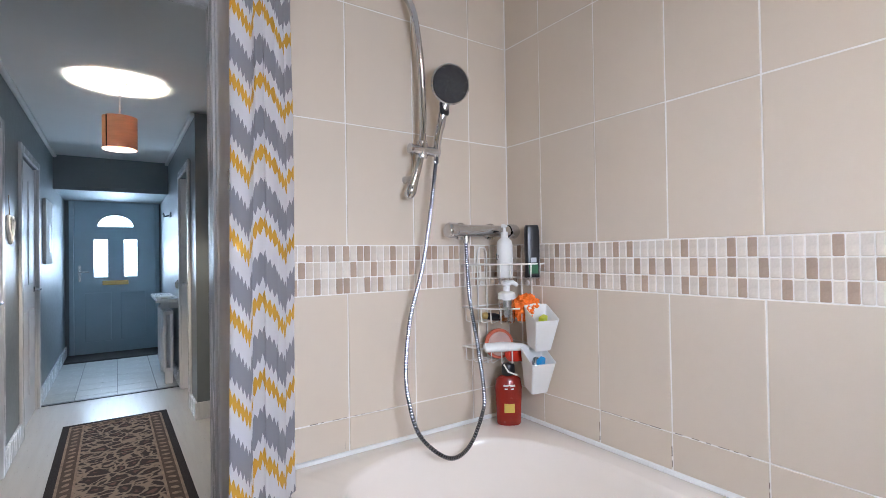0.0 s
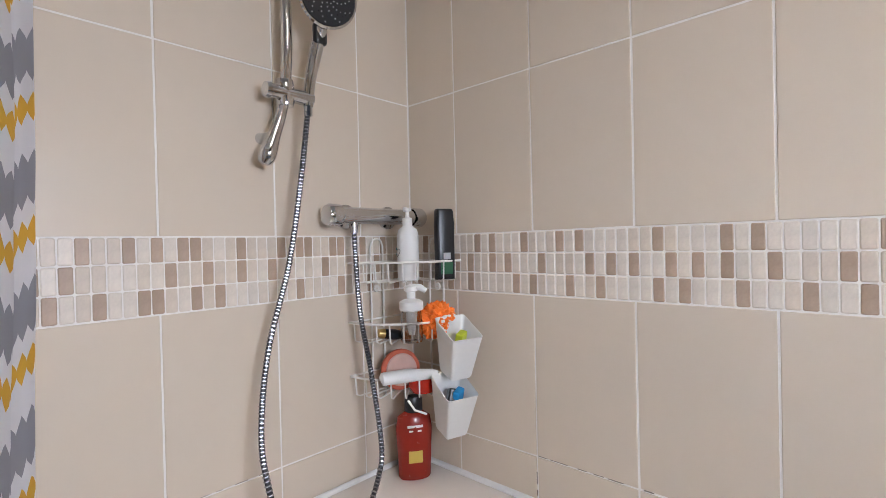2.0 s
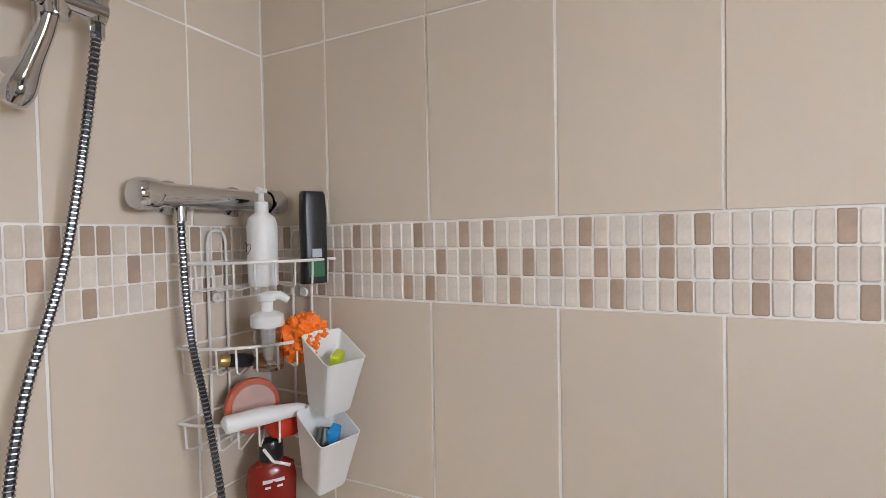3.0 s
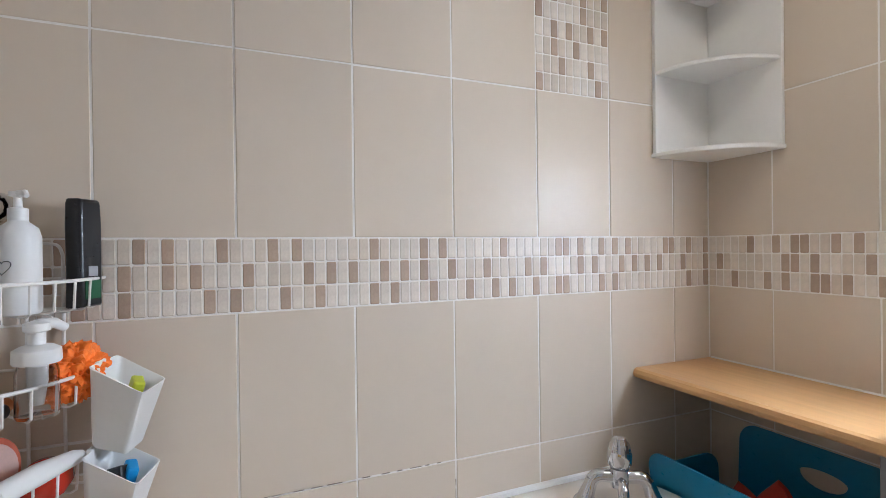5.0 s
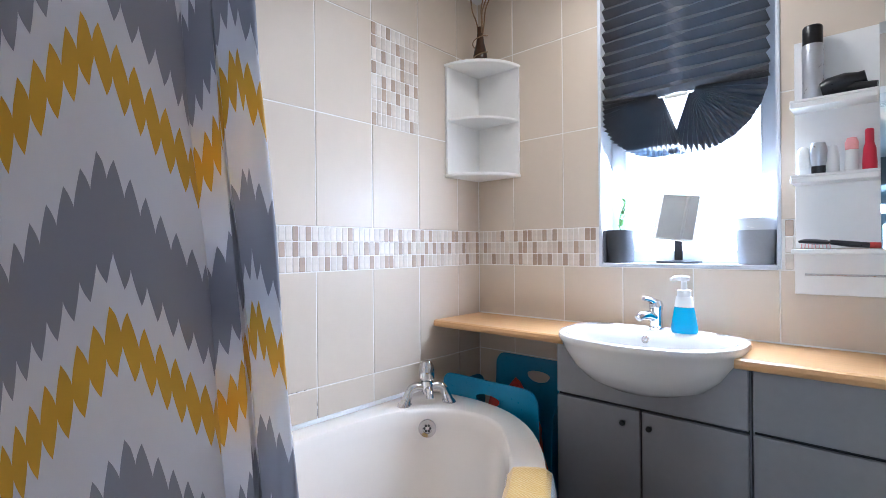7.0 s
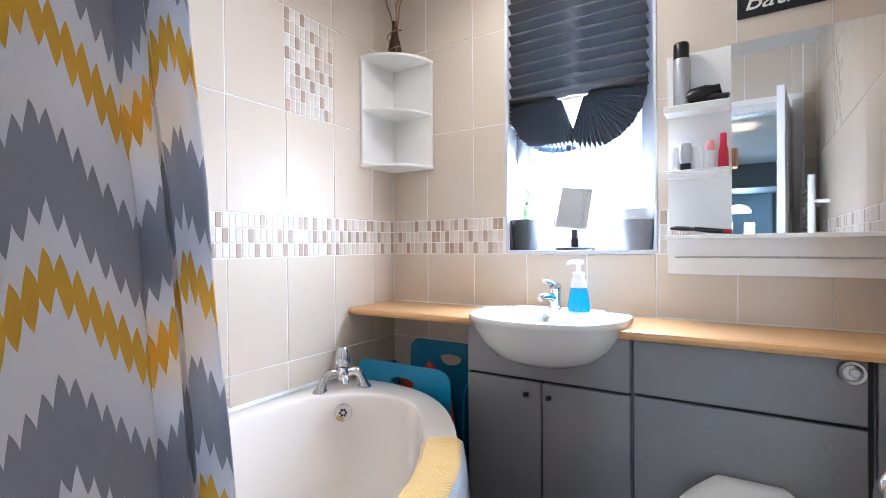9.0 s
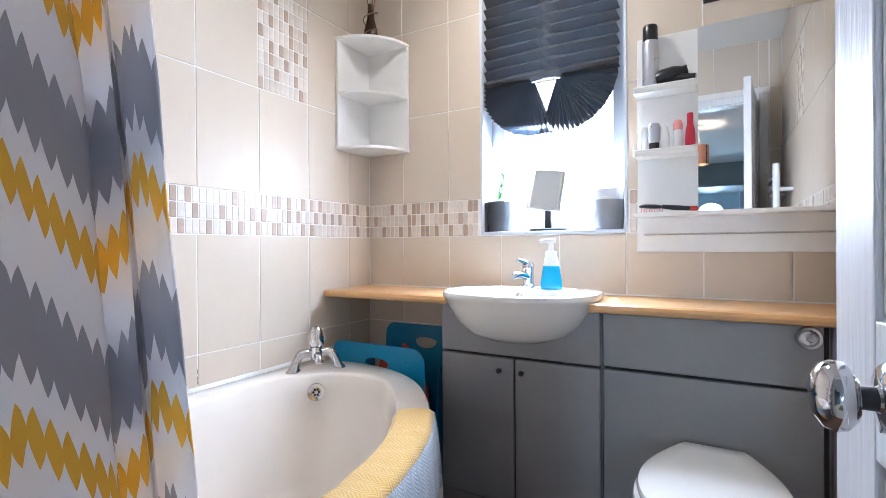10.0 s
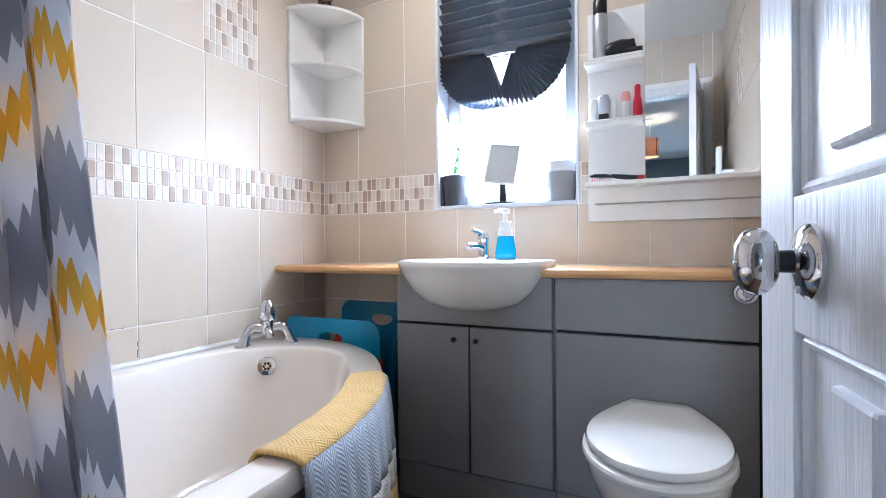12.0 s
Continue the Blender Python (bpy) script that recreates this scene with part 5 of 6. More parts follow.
turned("roll_on_deodorant", (0.066, SY + 0.01, 1.384), [("cap", [(0, 0), (0.016, 0), (0.017, 0.02), (0.017, 0.032), (0, 0.033)], BLACK), ("body", [(0.017, 0.033), (0.020, 0.05), (0.021, 0.08), (0.016, 0.10), (0, 0.104)], SILVER)], "silver roll-on deodorant standing on its black cap", "deodorant", None, 0.7)
turned("white_bottle", (0.034, SY, 1.384), [("body", [(0, 0), (0.015, 0), (0.017, 0.03), (0.016, 0.06), (0.010, 0.088), (0, 0.092)], WHITEPLASTIC)], "small white bottle on the shelf", "bottle", None, 0.7)
turned("pink_bottle", (-0.008, SY, 1.384), [("body", [(0, 0), (0.015, 0), (0.016, 0.02), (0.015, 0.07), (0, 0.071)], WHITEPLASTIC), ("cap", [(0.015, 0.071), (0.0155, 0.09), (0.011, 0.104), (0, 0.107)], PINK)], "white and pink deodorant bottle", "bottle", None)
turned("red_bottle", (-0.046, SY, 1.384), [("body", [(0, 0), (0.016, 0), (0.0165, 0.03), (0.014, 0.07), (0.010, 0.085), (0, 0.086)], REDCAN), ("cap", [(0.010, 0.085), (0.010, 0.12), (0.008, 0.124), (0, 0.125)], REDCAN)], "crimson body spray bottle", "bottle", None)
hdr = thing("hair_dryer", (0.0, SY + 0.005, 1.6045), "black hair dryer lying on the upper shelf", "hair dryer", "toiletries on the mirror shelves")
b2 = lathe([(0, 0), (0.024, 0.0), (0.030, 0.02), (0.028, 0.06), (0.018, 0.085), (0.017, 0.10), (0, 0.10)], 18, m=pose(0.058, 0, 0.030, 0, -78, 0))
part("barrel", b2, BLACK, hdr, "", True)
part("handle", tube(spline([(0.03, 0.0, 0.035), (-0.01, 0.01, 0.024), (-0.05, 0.02, 0.016), (-0.064, 0.022, 0.014)], 5), [0.017, 0.017, 0.016, 0.015, 0.014] + [0.0135] * 11, 10), BLACK, hdr, "", True)
hbr = thing("hair_brush", (0.05, SY + 0.012, 1.1735), "black and red hairbrush lying on the lower shelf", "hairbrush", "toiletries on the mirror shelves", turn=4)
part("head", lathe([(0, -0.008), (0.03, -0.004), (0.032, 0.002), (0.02, 0.008), (0, 0.009)], 20, m=pose(0.025, 0, 0.020, 0, -4, 0), sx=1.3, sy=0.55), BLACK, hbr, "", True)
bm = bmesh.new()
for i in range(9):
    for k in range(3):
        tube([(-0.008 + 0.008 * i, -0.010 + 0.010 * k, 0.016), (-0.010 + 0.0085 * i, -0.012 + 0.012 * k, 0.001)], 0.0009, 4, bm=bm)
part("bristles", bm, PINK, hbr, "pale bristles")["kind"] = "stuff"
part("handle", tube([(-0.008, 0, 0.020), (-0.05, 0, 0.014), (-0.095, 0, 0.010)], [0.007, 0.009, 0.008], 10), BLACK, hbr, "", True)
part("grip_end", tube([(-0.095, 0, 0.010), (-0.118, 0, 0.0095)], [0.0088, 0.0085], 10), RED, hbr, "red grip end", True)

sg = thing("wall_sign", (-0.085, YC + 0.001, 1.892), "black wall sign with white script lettering", "sign")
part("board", box(-0.43, 0, 0, 0.008, 0, 0.14, 0.002), BLACK, sg)
for txt, x in (("Bath", -0.018),):
    cu = bpy.data.curves.new("lettering", "FONT")
    cu.body, cu.size, cu.extrude, cu.shear = txt, 0.085, 0.0008, 0.35
    lo = new("lettering", cu)
    lo.data.materials.append(INK)
    lo.parent = sg
    lo.matrix_basis = pose(x, 0.0095, 0.022, 90, 0, 180)
    tagged(lo, "white script lettering")
bm = bmesh.new()
for a, c in ((-0.235, -0.30), (-0.31, -0.40)):
    box(a, c, 0.008, 0.0095, 0.03, 0.075, bm=bm)
part("lettering_bars", bm, INK, sg, "unreadable white lettering")

# ---- towel radiator behind the door ----
tr = thing("towel_radiator", (XD + 0.075, 0, 0), "white ladder towel radiator behind the door", "towel radiator")
for y in (1.02, 1.42):
    part("upright", tube([(0, y, 0.62), (0, y, 1.50)], 0.017, 12), GLOSS, tr, "", True)
    for z in (0.74, 1.36):
        part("bracket", tube([(0, y, z), (-0.075, y, z)], 0.011, 10), GLOSS, tr)
for i in range(12):
    z = 0.68 + 0.068 * i
    part("rung", tube([(0.004, 1.02, z), (0.004, 1.42, z)], 0.010, 8), GLOSS, tr, "", True)

# ---- shower ----
sb = thing("shower_rail", (0.922, YA, 0), "curved chrome shower riser rail on the tiles", "shower rail")
rp = spline([(-0.036, -0.052, 1.430), (-0.034, -0.058, 1.440), (-0.029, -0.064, 1.458), (-0.018, -0.067, 1.492), (0.0, -0.069, 1.545), (0.011, -0.070, 1.600), (0.018, -0.072, 1.70), (0.016, -0.072, 1.85), (0.001, -0.070, 2.00), (-0.014, -0.062, 2.09), (-0.028, -0.03, 2.15), (-0.031, -0.001, 2.16)], 8)
part("rail", tube(rp, [0.0125 + 0.0075 * math.exp(-((i - 14) / 10) ** 2) - 0.008 * max(0, 1 - i / 5) for i in range(len(rp))], 14), CHROME, sb, "", True)
part("wall_stud", lathe([(0, 0), (0.014, 0), (0.010, 0.02), (0.009, 0.062), (0, 0.062)], 14, m=pose(-0.016, 0, 1.500, 90, 0, 0)), CHROME, sb, "", True)
br = tube([(-0.028, -0.070, 1.598), (0.075, -0.082, 1.592)], 0.017, 14)
lathe([(0.0, -0.03), (0.019, -0.03), (0.021, -0.02), (0.021, 0.02), (0.019, 0.03), (0, 0.03)], 18, bm=br, m=pose(0.012, -0.070, 1.598))
sl = part("slider", br, CHROME, sb, "chrome sliding head holder", True)
part("clamp_knob", lathe([(0, 0.012), (0.017, 0.010), (0.019, 0)], 14, m=pose(-0.028, -0.070, 1.598, 0, -90, 0)), CHROME, sl, "", True)

hh = thing("hand_shower", (0.0, 0, 0), "round chrome hand shower with dark nozzle face", "hand shower")
hp_ = spline([(0.985, YA - 0.083, 1.575), (0.992, YA - 0.085, 1.64), (1.004, YA - 0.090, 1.70), (1.010, YA - 0.105, 1.76)], 8)
part("handle", tube(hp_, [0.012 + 0.005 * i / (len(hp_) - 1) for i in range(len(hp_))], 14), CHROME, hh, "", True)
hm = look((1.012, YA - 0.135, 1.822), (1.012 + 0.30, YA - 0.135 + 1.0, 1.822 + 0.15))
part("housing", lathe([(0, -0.028), (0.035, -0.026), (0.060, -0.012), (0.069, 0.0), (0.070, 0.006), (0.066, 0.010), (0, 0.010)], 36, m=hm), CHROME, hh, "", True)
fc = part("spray_face", lathe([(0, 0.0125), (0.062, 0.0125), (0.0645, 0.010), (0.0645, 0.0095)], 36, m=hm), BLACK, hh, "dark nozzle plate", True)
bm = bmesh.new()
for k in range(10):
    for j in range(6):
        a = 2 * math.pi * k / 10 + 0.16 * j
        r = 0.014 + 0.0085 * j
        lathe([(0.0017, 0.0125), (0.0012, 0.0150), (0, 0.0152)], 5, bm=bm, m=hm @ pose(r * math.cos(a), r * math.sin(a), 0))
part("nozzles", bm, STEEL, fc, "spiral of pale nozzles")["kind"] = "stuff"
part("collar", box(0.992, 1.026, YA - 0.115, YA - 0.092, 1.72, 1.775, 0.009), BLACK, hh, "dark neck")

mx_ = thing("shower_mixer", (0, YA, 1.320), "chrome thermostatic bar mixer on the shower wall", "shower mixer")
part("bar", tube([(1.085, -0.055, 0), (1.345, -0.055, 0)], 0.0225, 18), CHROME, mx_, "", True)
for x, d in ((1.085, -1), (1.345, 1)):
    part("control", lathe([(0.026, -0.004), (0.029, 0.004), (0.029, 0.030), (0.025, 0.038), (0, 0.040)], 14, m=pose(x, -0.055, 0, 0, 90 * d, 0)), CHROME, mx_, "ribbed chrome control", True)
for x in (1.140, 1.290):
    part("wall_flange", lathe([(0.033, 0), (0.033, 0.010), (0.016, 0.018), (0.014, 0.04), (0, 0.04)], 20, m=pose(x, 0, 0, 90, 0, 0)), CHROME, mx_, "", True)
part("outlet", lathe([(0, -0.046), (0.011, -0.046), (0.012, -0.02), (0.010, 0), (0, 0)], 14, m=pose(1.132, -0.055, 0)), CHROME, mx_, "", True)

hs = thing("shower_hose", (0, 0, 0), "ribbed chrome shower hose hanging in a loop", "shower hose")
path_ = spline([(0.985, YA - 0.083, 1.570), (0.966, YA - 0.075, 1.40), (0.935, YA - 0.065, 1.20), (0.880, 1.500, 1.018), (0.848, 1.480, 0.868), (0.838, 1.450, 0.762), (0.858, 1.410, 0.646), (0.942, 1.375, 0.567), (1.029, 1.380, 0.579), (1.112, 1.410, 0.661), (1.140, 1.430, 0.733), (1.143, 1.470, 0.913), (1.129, 1.490, 1.061), (1.134, YA - 0.056, 1.20), (1.132, YA - 0.055, 1.276)], 26)
dense = []
for a, b in zip(path_, path_[1:]):
    k = max(1, round((b - a).length / 0.0021))
    dense += [a.lerp(b, i / k) for i in range(k)]
part("hose_core", tube(dense, 0.0064, 8), BLACK, hs, "dark hose core", True)
part("hose", tube(dense, [0.0080 if i % 4 < 2 else 0.0050 for i in range(len(dense))], 8), HOSE, hs, "", True)
part("nut", lathe([(0, -0.02), (0.010, -0.02), (0.011, 0.012), (0, 0.012)], 8, m=pose(0.985, YA - 0.083, 1.572)), CHROME, hs)

# ---- corner caddy ----
CX, CY = XB - 0.006, YA - 0.006
cad = thing("corner_caddy", (0, 0, 0), "white wire corner caddy with three tiers of toiletries", "shower caddy")


def arc_pt(f, rx, ry, z):
    a = radians(90 * f)
    return (CX - rx * math.cos(a), CY - ry * math.sin(a), z)


TIERS = (1.192, 1.028, 0.880)
for z in TIERS:
    rx, ry = 0.238, 0.203
    bm = tube([arc_pt(i / 20, rx, ry, z) for i in range(21)], 0.0032, 7)
    tube([(CX - rx, CY, z), (CX, CY, z), (CX, CY - ry, z)], 0.0028, 6, bm=bm)
    t_ob = part("tier", bm, WHITEWIRE, cad, "white wire tier")
    for i in range(9):
        f = 0.06 + 0.88 * i / 8
        p0, p1, p2 = arc_pt(f, rx, ry, z), arc_pt(f, rx * 0.985, ry * 0.985, z - 0.048), arc_pt(f, rx * 0.93, ry * 0.93, z - 0.054)
        p3 = (CX - 0.01, CY - 0.01, z - 0.054)
        part("wire", tube([p0, p1, p2, p3], 0.0022, 6), WHITEWIRE, t_ob)
for x, y in ((CX - 0.165, CY - 0.006), (CX - 0.12, CY - 0.006), (CX - 0.006, CY - 0.14), (CX - 0.006, CY - 0.085)):
    part("upright", tube([(x, y, 0.80), (x, y, 1.235)], 0.003, 7), WHITEWIRE, cad)
part("top_loop", tube(spline([(CX - 0.165, CY - 0.006, 1.235), (CX - 0.155, CY - 0.006, 1.255), (CX - 0.13, CY - 0.006, 1.255), (CX - 0.12, CY - 0.006, 1.235)], 5), 0.003, 7), WHITEWIRE, cad)
part("top_loop", tube(spline([(CX - 0.006, CY - 0.14, 1.235), (CX - 0.006, CY - 0.13, 1.255), (CX - 0.006, CY - 0.095, 1.255), (CX - 0.006, CY - 0.085, 1.235)], 5), 0.003, 7), WHITEWIRE, cad)
for p in (pose(CX - 0.142, CY, 1.115, 90, 0, 0), pose(CX, CY - 0.113, 1.115, 0, -90, 0)):
    part("screw_lug", lathe([(0.003, 0.004), (0.010, 0.004), (0.011, 0)], 14, m=p), WHITEWIRE, cad)
part("hook", tube([(CX - 0.165, CY - 0.15, 0.826), (CX - 0.155, CY - 0.165, 0.80), (CX - 0.135, CY - 0.19, 0.79)], 0.003, 6), WHITEWIRE, cad)

wb = thing("pump_bottle", (1.266, 1.448, TIERS[0] - 0.051), "white pump bottle standing on the wire caddy", "pump bottle", "toiletries in the corner caddy", turn=215)
part("bottle", lathe([(0, 0), (0.027, 0), (0.030, 0.004), (0.030, 0.125), (0.026, 0.140), (0.014, 0.150), (0.012, 0.156), (0, 0.156)], 26), WHITEPLASTIC, wb, "", True)
b2 = lathe([(0.0135, 0.152), (0.0135, 0.172), (0.006, 0.174), (0.0055, 0.190), (0.012, 0.192), (0.012, 0.199), (0, 0.200)], 18)
tube([(0, 0, 0.195), (0.03, 0, 0.196), (0.037, 0, 0.190)], [0.007, 0.005, 0.004], 8, bm=b2)
part("pump", b2, WHITEPLASTIC, wb, "white pump", True)
bm = box(-0.014, 0.014, -0.0305, -0.0296, 0.085, 0.091)
box(-0.011, 0.011, -0.0305, -0.0296, 0.070, 0.075, bm=bm)
part("print", bm, mat("teal_print", (0.05, 0.30, 0.30), 0.5), wb, "small teal print")
heart_ = []
for i in range(26):
    a = 2 * math.pi * i / 26
    th = radians(-58) + 0.013 * math.sin(a) ** 3 / 0.0306
    heart_.append((0.0306 * math.cos(th), 0.0306 * math.sin(th), 0.078 + 0.0105 * (math.cos(a) - 0.38 * math.cos(2 * a) - 0.15 * math.cos(3 * a))))
part("heart_print", tube(heart_, 0.0006, 5, closed=True), GREYPOT, wb, "thin grey heart outline")
bg = thing("shower_gel", (1.340, 1.380, TIERS[0] - 0.051), "black flat shower gel bottle on the caddy", "bottle", "toiletries in the corner caddy", turn=-25)
b2 = bmesh.new()
o = [(-0.026, 0.0), (0.026, 0.0), (0.027, 0.05), (0.0275, 0.15), (0.025, 0.188), (0.021, 0.196), (-0.021, 0.196), (-0.024, 0.188), (-0.0255, 0.15), (-0.024, 0.05)]
b2 = prism(o, -0.0165, 0.0165, 0.007)
b2.transform(pose(0, 0, 0, 90, 0, 0))
part("bottle", b2, BLACK, bg, "", True)
part("label_panel", box(-0.017, 0.018, -0.0180, -0.0164, 0.015, 0.048), LABELGREEN, bg, "dark green label")
part("label_panel", box(-0.009, 0.012, -0.0180, -0.0164, 0.056, 0.074), SILVER, bg, "grey label")
fb_ = thing("foam_pump", (1.247, 1.420, TIERS[1] - 0.051), "clear foam pump bottle with white head on the caddy", "pump bottle", "toiletries in the corner caddy", turn=-20)
part("bottle", lathe([(0, 0), (0.028, 0), (0.030, 0.005), (0.029, 0.07), (0.026, 0.082), (0.024, 0.082), (0.026, 0.07), (0.027, 0.006), (0, 0.004)], 24), CLEAR, fb_, "clear plastic bottle", True)
b2 = lathe([(0, 0.086), (0.031, 0.086), (0.033, 0.09), (0.032, 0.108), (0.022, 0.114), (0.012, 0.116), (0.012, 0.135), (0.018, 0.138), (0.018, 0.150), (0, 0.156)], 24)
tube([(0, 0, 0.146), (0.022, -0.012, 0.147), (0.036, -0.02, 0.136)], [0.011, 0.009, 0.007], 10, bm=b2)
lathe([(0, 0.02), (0.008, 0.02), (0.014, 0.055), (0.015, 0.086), (0, 0.086)], 14, bm=b2)
part("pump", b2, WHITEPLASTIC, fb_, "white foam pump", True)
pf = thing("bath_puff", (1.318, 1.392, TIERS[1] - 0.051 + 0.052), "orange net bath puff on the caddy", "bath puff", "toiletries in the corner caddy")
b2 = bmesh.new()
bmesh.ops.create_icosphere(b2, subdivisions=5, radius=0.048)
for v in b2.verts:
    d = v.co.normalized()
    k = 0.25 * noise.noise(d * 3.1) + 0.20 * noise.noise(d * 8) + 0.10 * noise.noise(d * 19)
    v.co += d * 0.048 * k
part("netting", b2, ORANGE, pf, "", True)
gd = thing("gold_black_bottle", (1.205, 1.475, TIERS[1] - 0.041), "small black and gold bottle lying on the caddy", "bottle", "toiletries in the corner caddy")
part("bottle", lathe([(0, -0.032), (0.012, -0.030), (0.015, -0.01), (0.013, 0.02), (0, 0.024)], 16, m=pose(0.014, 0, 0.008, 0, -80, -20)), BLACK, gd, "", True)
part("cap", lathe([(0.0125, 0.016), (0.014, 0.022), (0.011, 0.036), (0, 0.039)], 16, m=pose(0.014, 0, 0.008, 0, -80, -20)), BRASS, gd, "gold cap", True)
tb = thing("orange_tube", (1.255, 1.485, TIERS[1] - 0.046), "small orange tube lying on the caddy", "tube", "toiletries in the corner caddy")
part("tube", tube([(-0.03, 0, 0.008), (0.03, -0.01, 0.008)], [0.011, 0.013], 12), mat("amber_plastic", (0.55, 0.20, 0.06), 0.4), tb, "", True)
rs = thing("round_sponge", (1.270, 1.495, TIERS[2] - 0.051 + 0.056), "round pink and red bath sponge standing on the caddy", "sponge", "toiletries in the corner caddy")
part("sponge", lathe([(0, -0.016), (0.045, -0.016), (0.056, -0.008), (0.058, 0), (0.056, 0.008), (0.045, 0.010), (0, 0.010)], 30, m=look((0, 0, 0), (0.4, 1.0, -0.1))), mat("coral_sponge", (0.55, 0.13, 0.07), 0.8, vary=0.15, scale=40, bump=0.5), rs, "", True)
part("pad", lathe([(0, 0.0105), (0.046, 0.0105), (0.044, 0.014), (0, 0.0145)], 30, m=look((0, 0, 0), (0.4, 1.0, -0.1))), mat("pale_pink_pad", (0.62, 0.42, 0.36), 0.85, vary=0.1, scale=40, bump=0.5), rs, "pale pink pad", True)
rt = thing("red_toy", (1.292, 1.425, TIERS[2] - 0.051), "small glossy red bath toy on the caddy", "bath toy", "toiletries in the corner caddy")
b2 = lathe([(0, 0), (0.028, 0.002), (0.039, 0.021), (0.037, 0.042), (0.020, 0.056), (0, 0.060)], 20, sx=1.2)
tube([(-0.028, 0, 0.032), (-0.045, 0, 0.05), (-0.044, 0, 0.068)], [0.014, 0.011, 0.005], 10, bm=b2)
part("body", b2, mat("glossy_red_plastic", (0.50, 0.03, 0.015), 0.15), rt, "", True)
wbr = thing("back_brush", (1.225, 1.415, TIERS[2] - 0.006), "white plastic brush laid across the caddy front", "brush", "toiletries in the corner caddy", turn=-27)
part("body", tube([(-0.075, 0, 0.012), (-0.07, 0, 0.014), (0.0, 0, 0.016), (0.07, 0, 0.013), (0.085, 0, 0.012)], [0.010, 0.017, 0.018, 0.013, 0.008], 14), WHITEPLASTIC, wbr, "", True)


def cup(place, turn, label, bits):
    ob = thing("hanging_cup", place, label, "cup", "white cups on the caddy", turn=turn)

    def sq(hw, hd, z, dz, dy=0.0, n=40):
        out = []
        for i in range(n):
            a = 2 * math.pi * i / n
            c, s = math.cos(a), math.sin(a)
            x = hw * math.copysign(min(1, abs(c) * 1.32) ** 0.7, c)
            y = hd * math.copysign(min(1, abs(s) * 1.32) ** 0.7, s)
            out.append((x, y + dy, z + dz * y / hd))
        return out

    rings = [sq(0.02, 0.02, -0.128, 0, 0.020), sq(0.030, 0.026, -0.128, 0.008, 0.020), sq(0.033, 0.029, -0.122, 0.010, 0.020), sq(0.0485, 0.043, -0.002, 0.024), sq(0.0495, 0.044, 0.0, 0.025),
             sq(0.0475, 0.042, 0.001, 0.025), sq(0.0455, 0.040, -0.004, 0.023), sq(0.031, 0.027, -0.118, 0.008, 0.020), sq(0.01, 0.01, -0.120, 0, 0.020)]
    part("cup", rings_mesh(rings), WHITEPLASTIC, ob, "", True)
    part("hanger", box(-0.02, 0.02, 0.040, 0.052, 0.012, 0.030, 0.004), WHITEPLASTIC, ob)
    for i, (m_, x, y) in enumerate(bits):
        p = part("content", box(-0.018, 0.018, -0.010, 0.010, 0, 0.055, 0.004), m_, ob, "coloured plastic piece in the cup")
        p.matrix_basis = pose(x, y, -0.062, 14, -12 + 30 * i, 30 + 40 * i)


cup((1.309, 1.305, 1.018), -14, "white tapered plastic cup with yellow piece on the caddy", [(YELLOWC, 0.0, 0.0)])
cup((1.297, 1.314, 0.866), -14, "white tapered plastic cup with blue and black pieces on the caddy", [(mat("bright_blue_plastic", (0.02, 0.30, 0.65), 0.4), 0.008, 0.004), (BLACK, -0.018, 0.0)])

rsb = thing("shampoo_bottle", (1.286, 1.462, RIM), "dark red shampoo bottle standing on the bath corner", "bottle", "", turn=-35)
rsb.scale = (1.08, 1.08, 1.12)
b2 = lathe([(0, 0), (0.039, 0), (0.043, 0.006), (0.044, 0.05), (0.048, 0.125), (0.043, 0.155), (0.026, 0.166), (0.022, 0.168), (0, 0.168)], 28, sy=0.55)
part("bottle", b2, mat("dark_red_plastic", (0.26, 0.018, 0.010), 0.25, vary=0.05), rsb, "", True)
part("cap", lathe([(0.022, 0.166), (0.024, 0.170), (0.023, 0.200), (0.019, 0.205), (0, 0.205)], 22, sy=0.75), BLACK, rsb, "black cap", True)
bm = box(-0.020, 0.020, -0.0255, -0.0225, 0.132, 0.138)
box(-0.016, 0.016, -0.0260, -0.0225, 0.122, 0.126, bm=bm)
part("print", bm, INK, rsb, "white print bars")
part("label_panel", box(-0.018, 0.018, -0.0250, -0.0210, 0.044, 0.074, 0.001), mat("yellow_label", (0.6, 0.42, 0.08), 0.5), rsb, "yellow label")

# ---- tiles ----
JOINT = 0.0042
TW, ROWS_Z = 0.2535, [0.0, 0.296, 0.700, 1.107, 1.266, 1.672, 2.078, TOP]
tile_mesh = {}
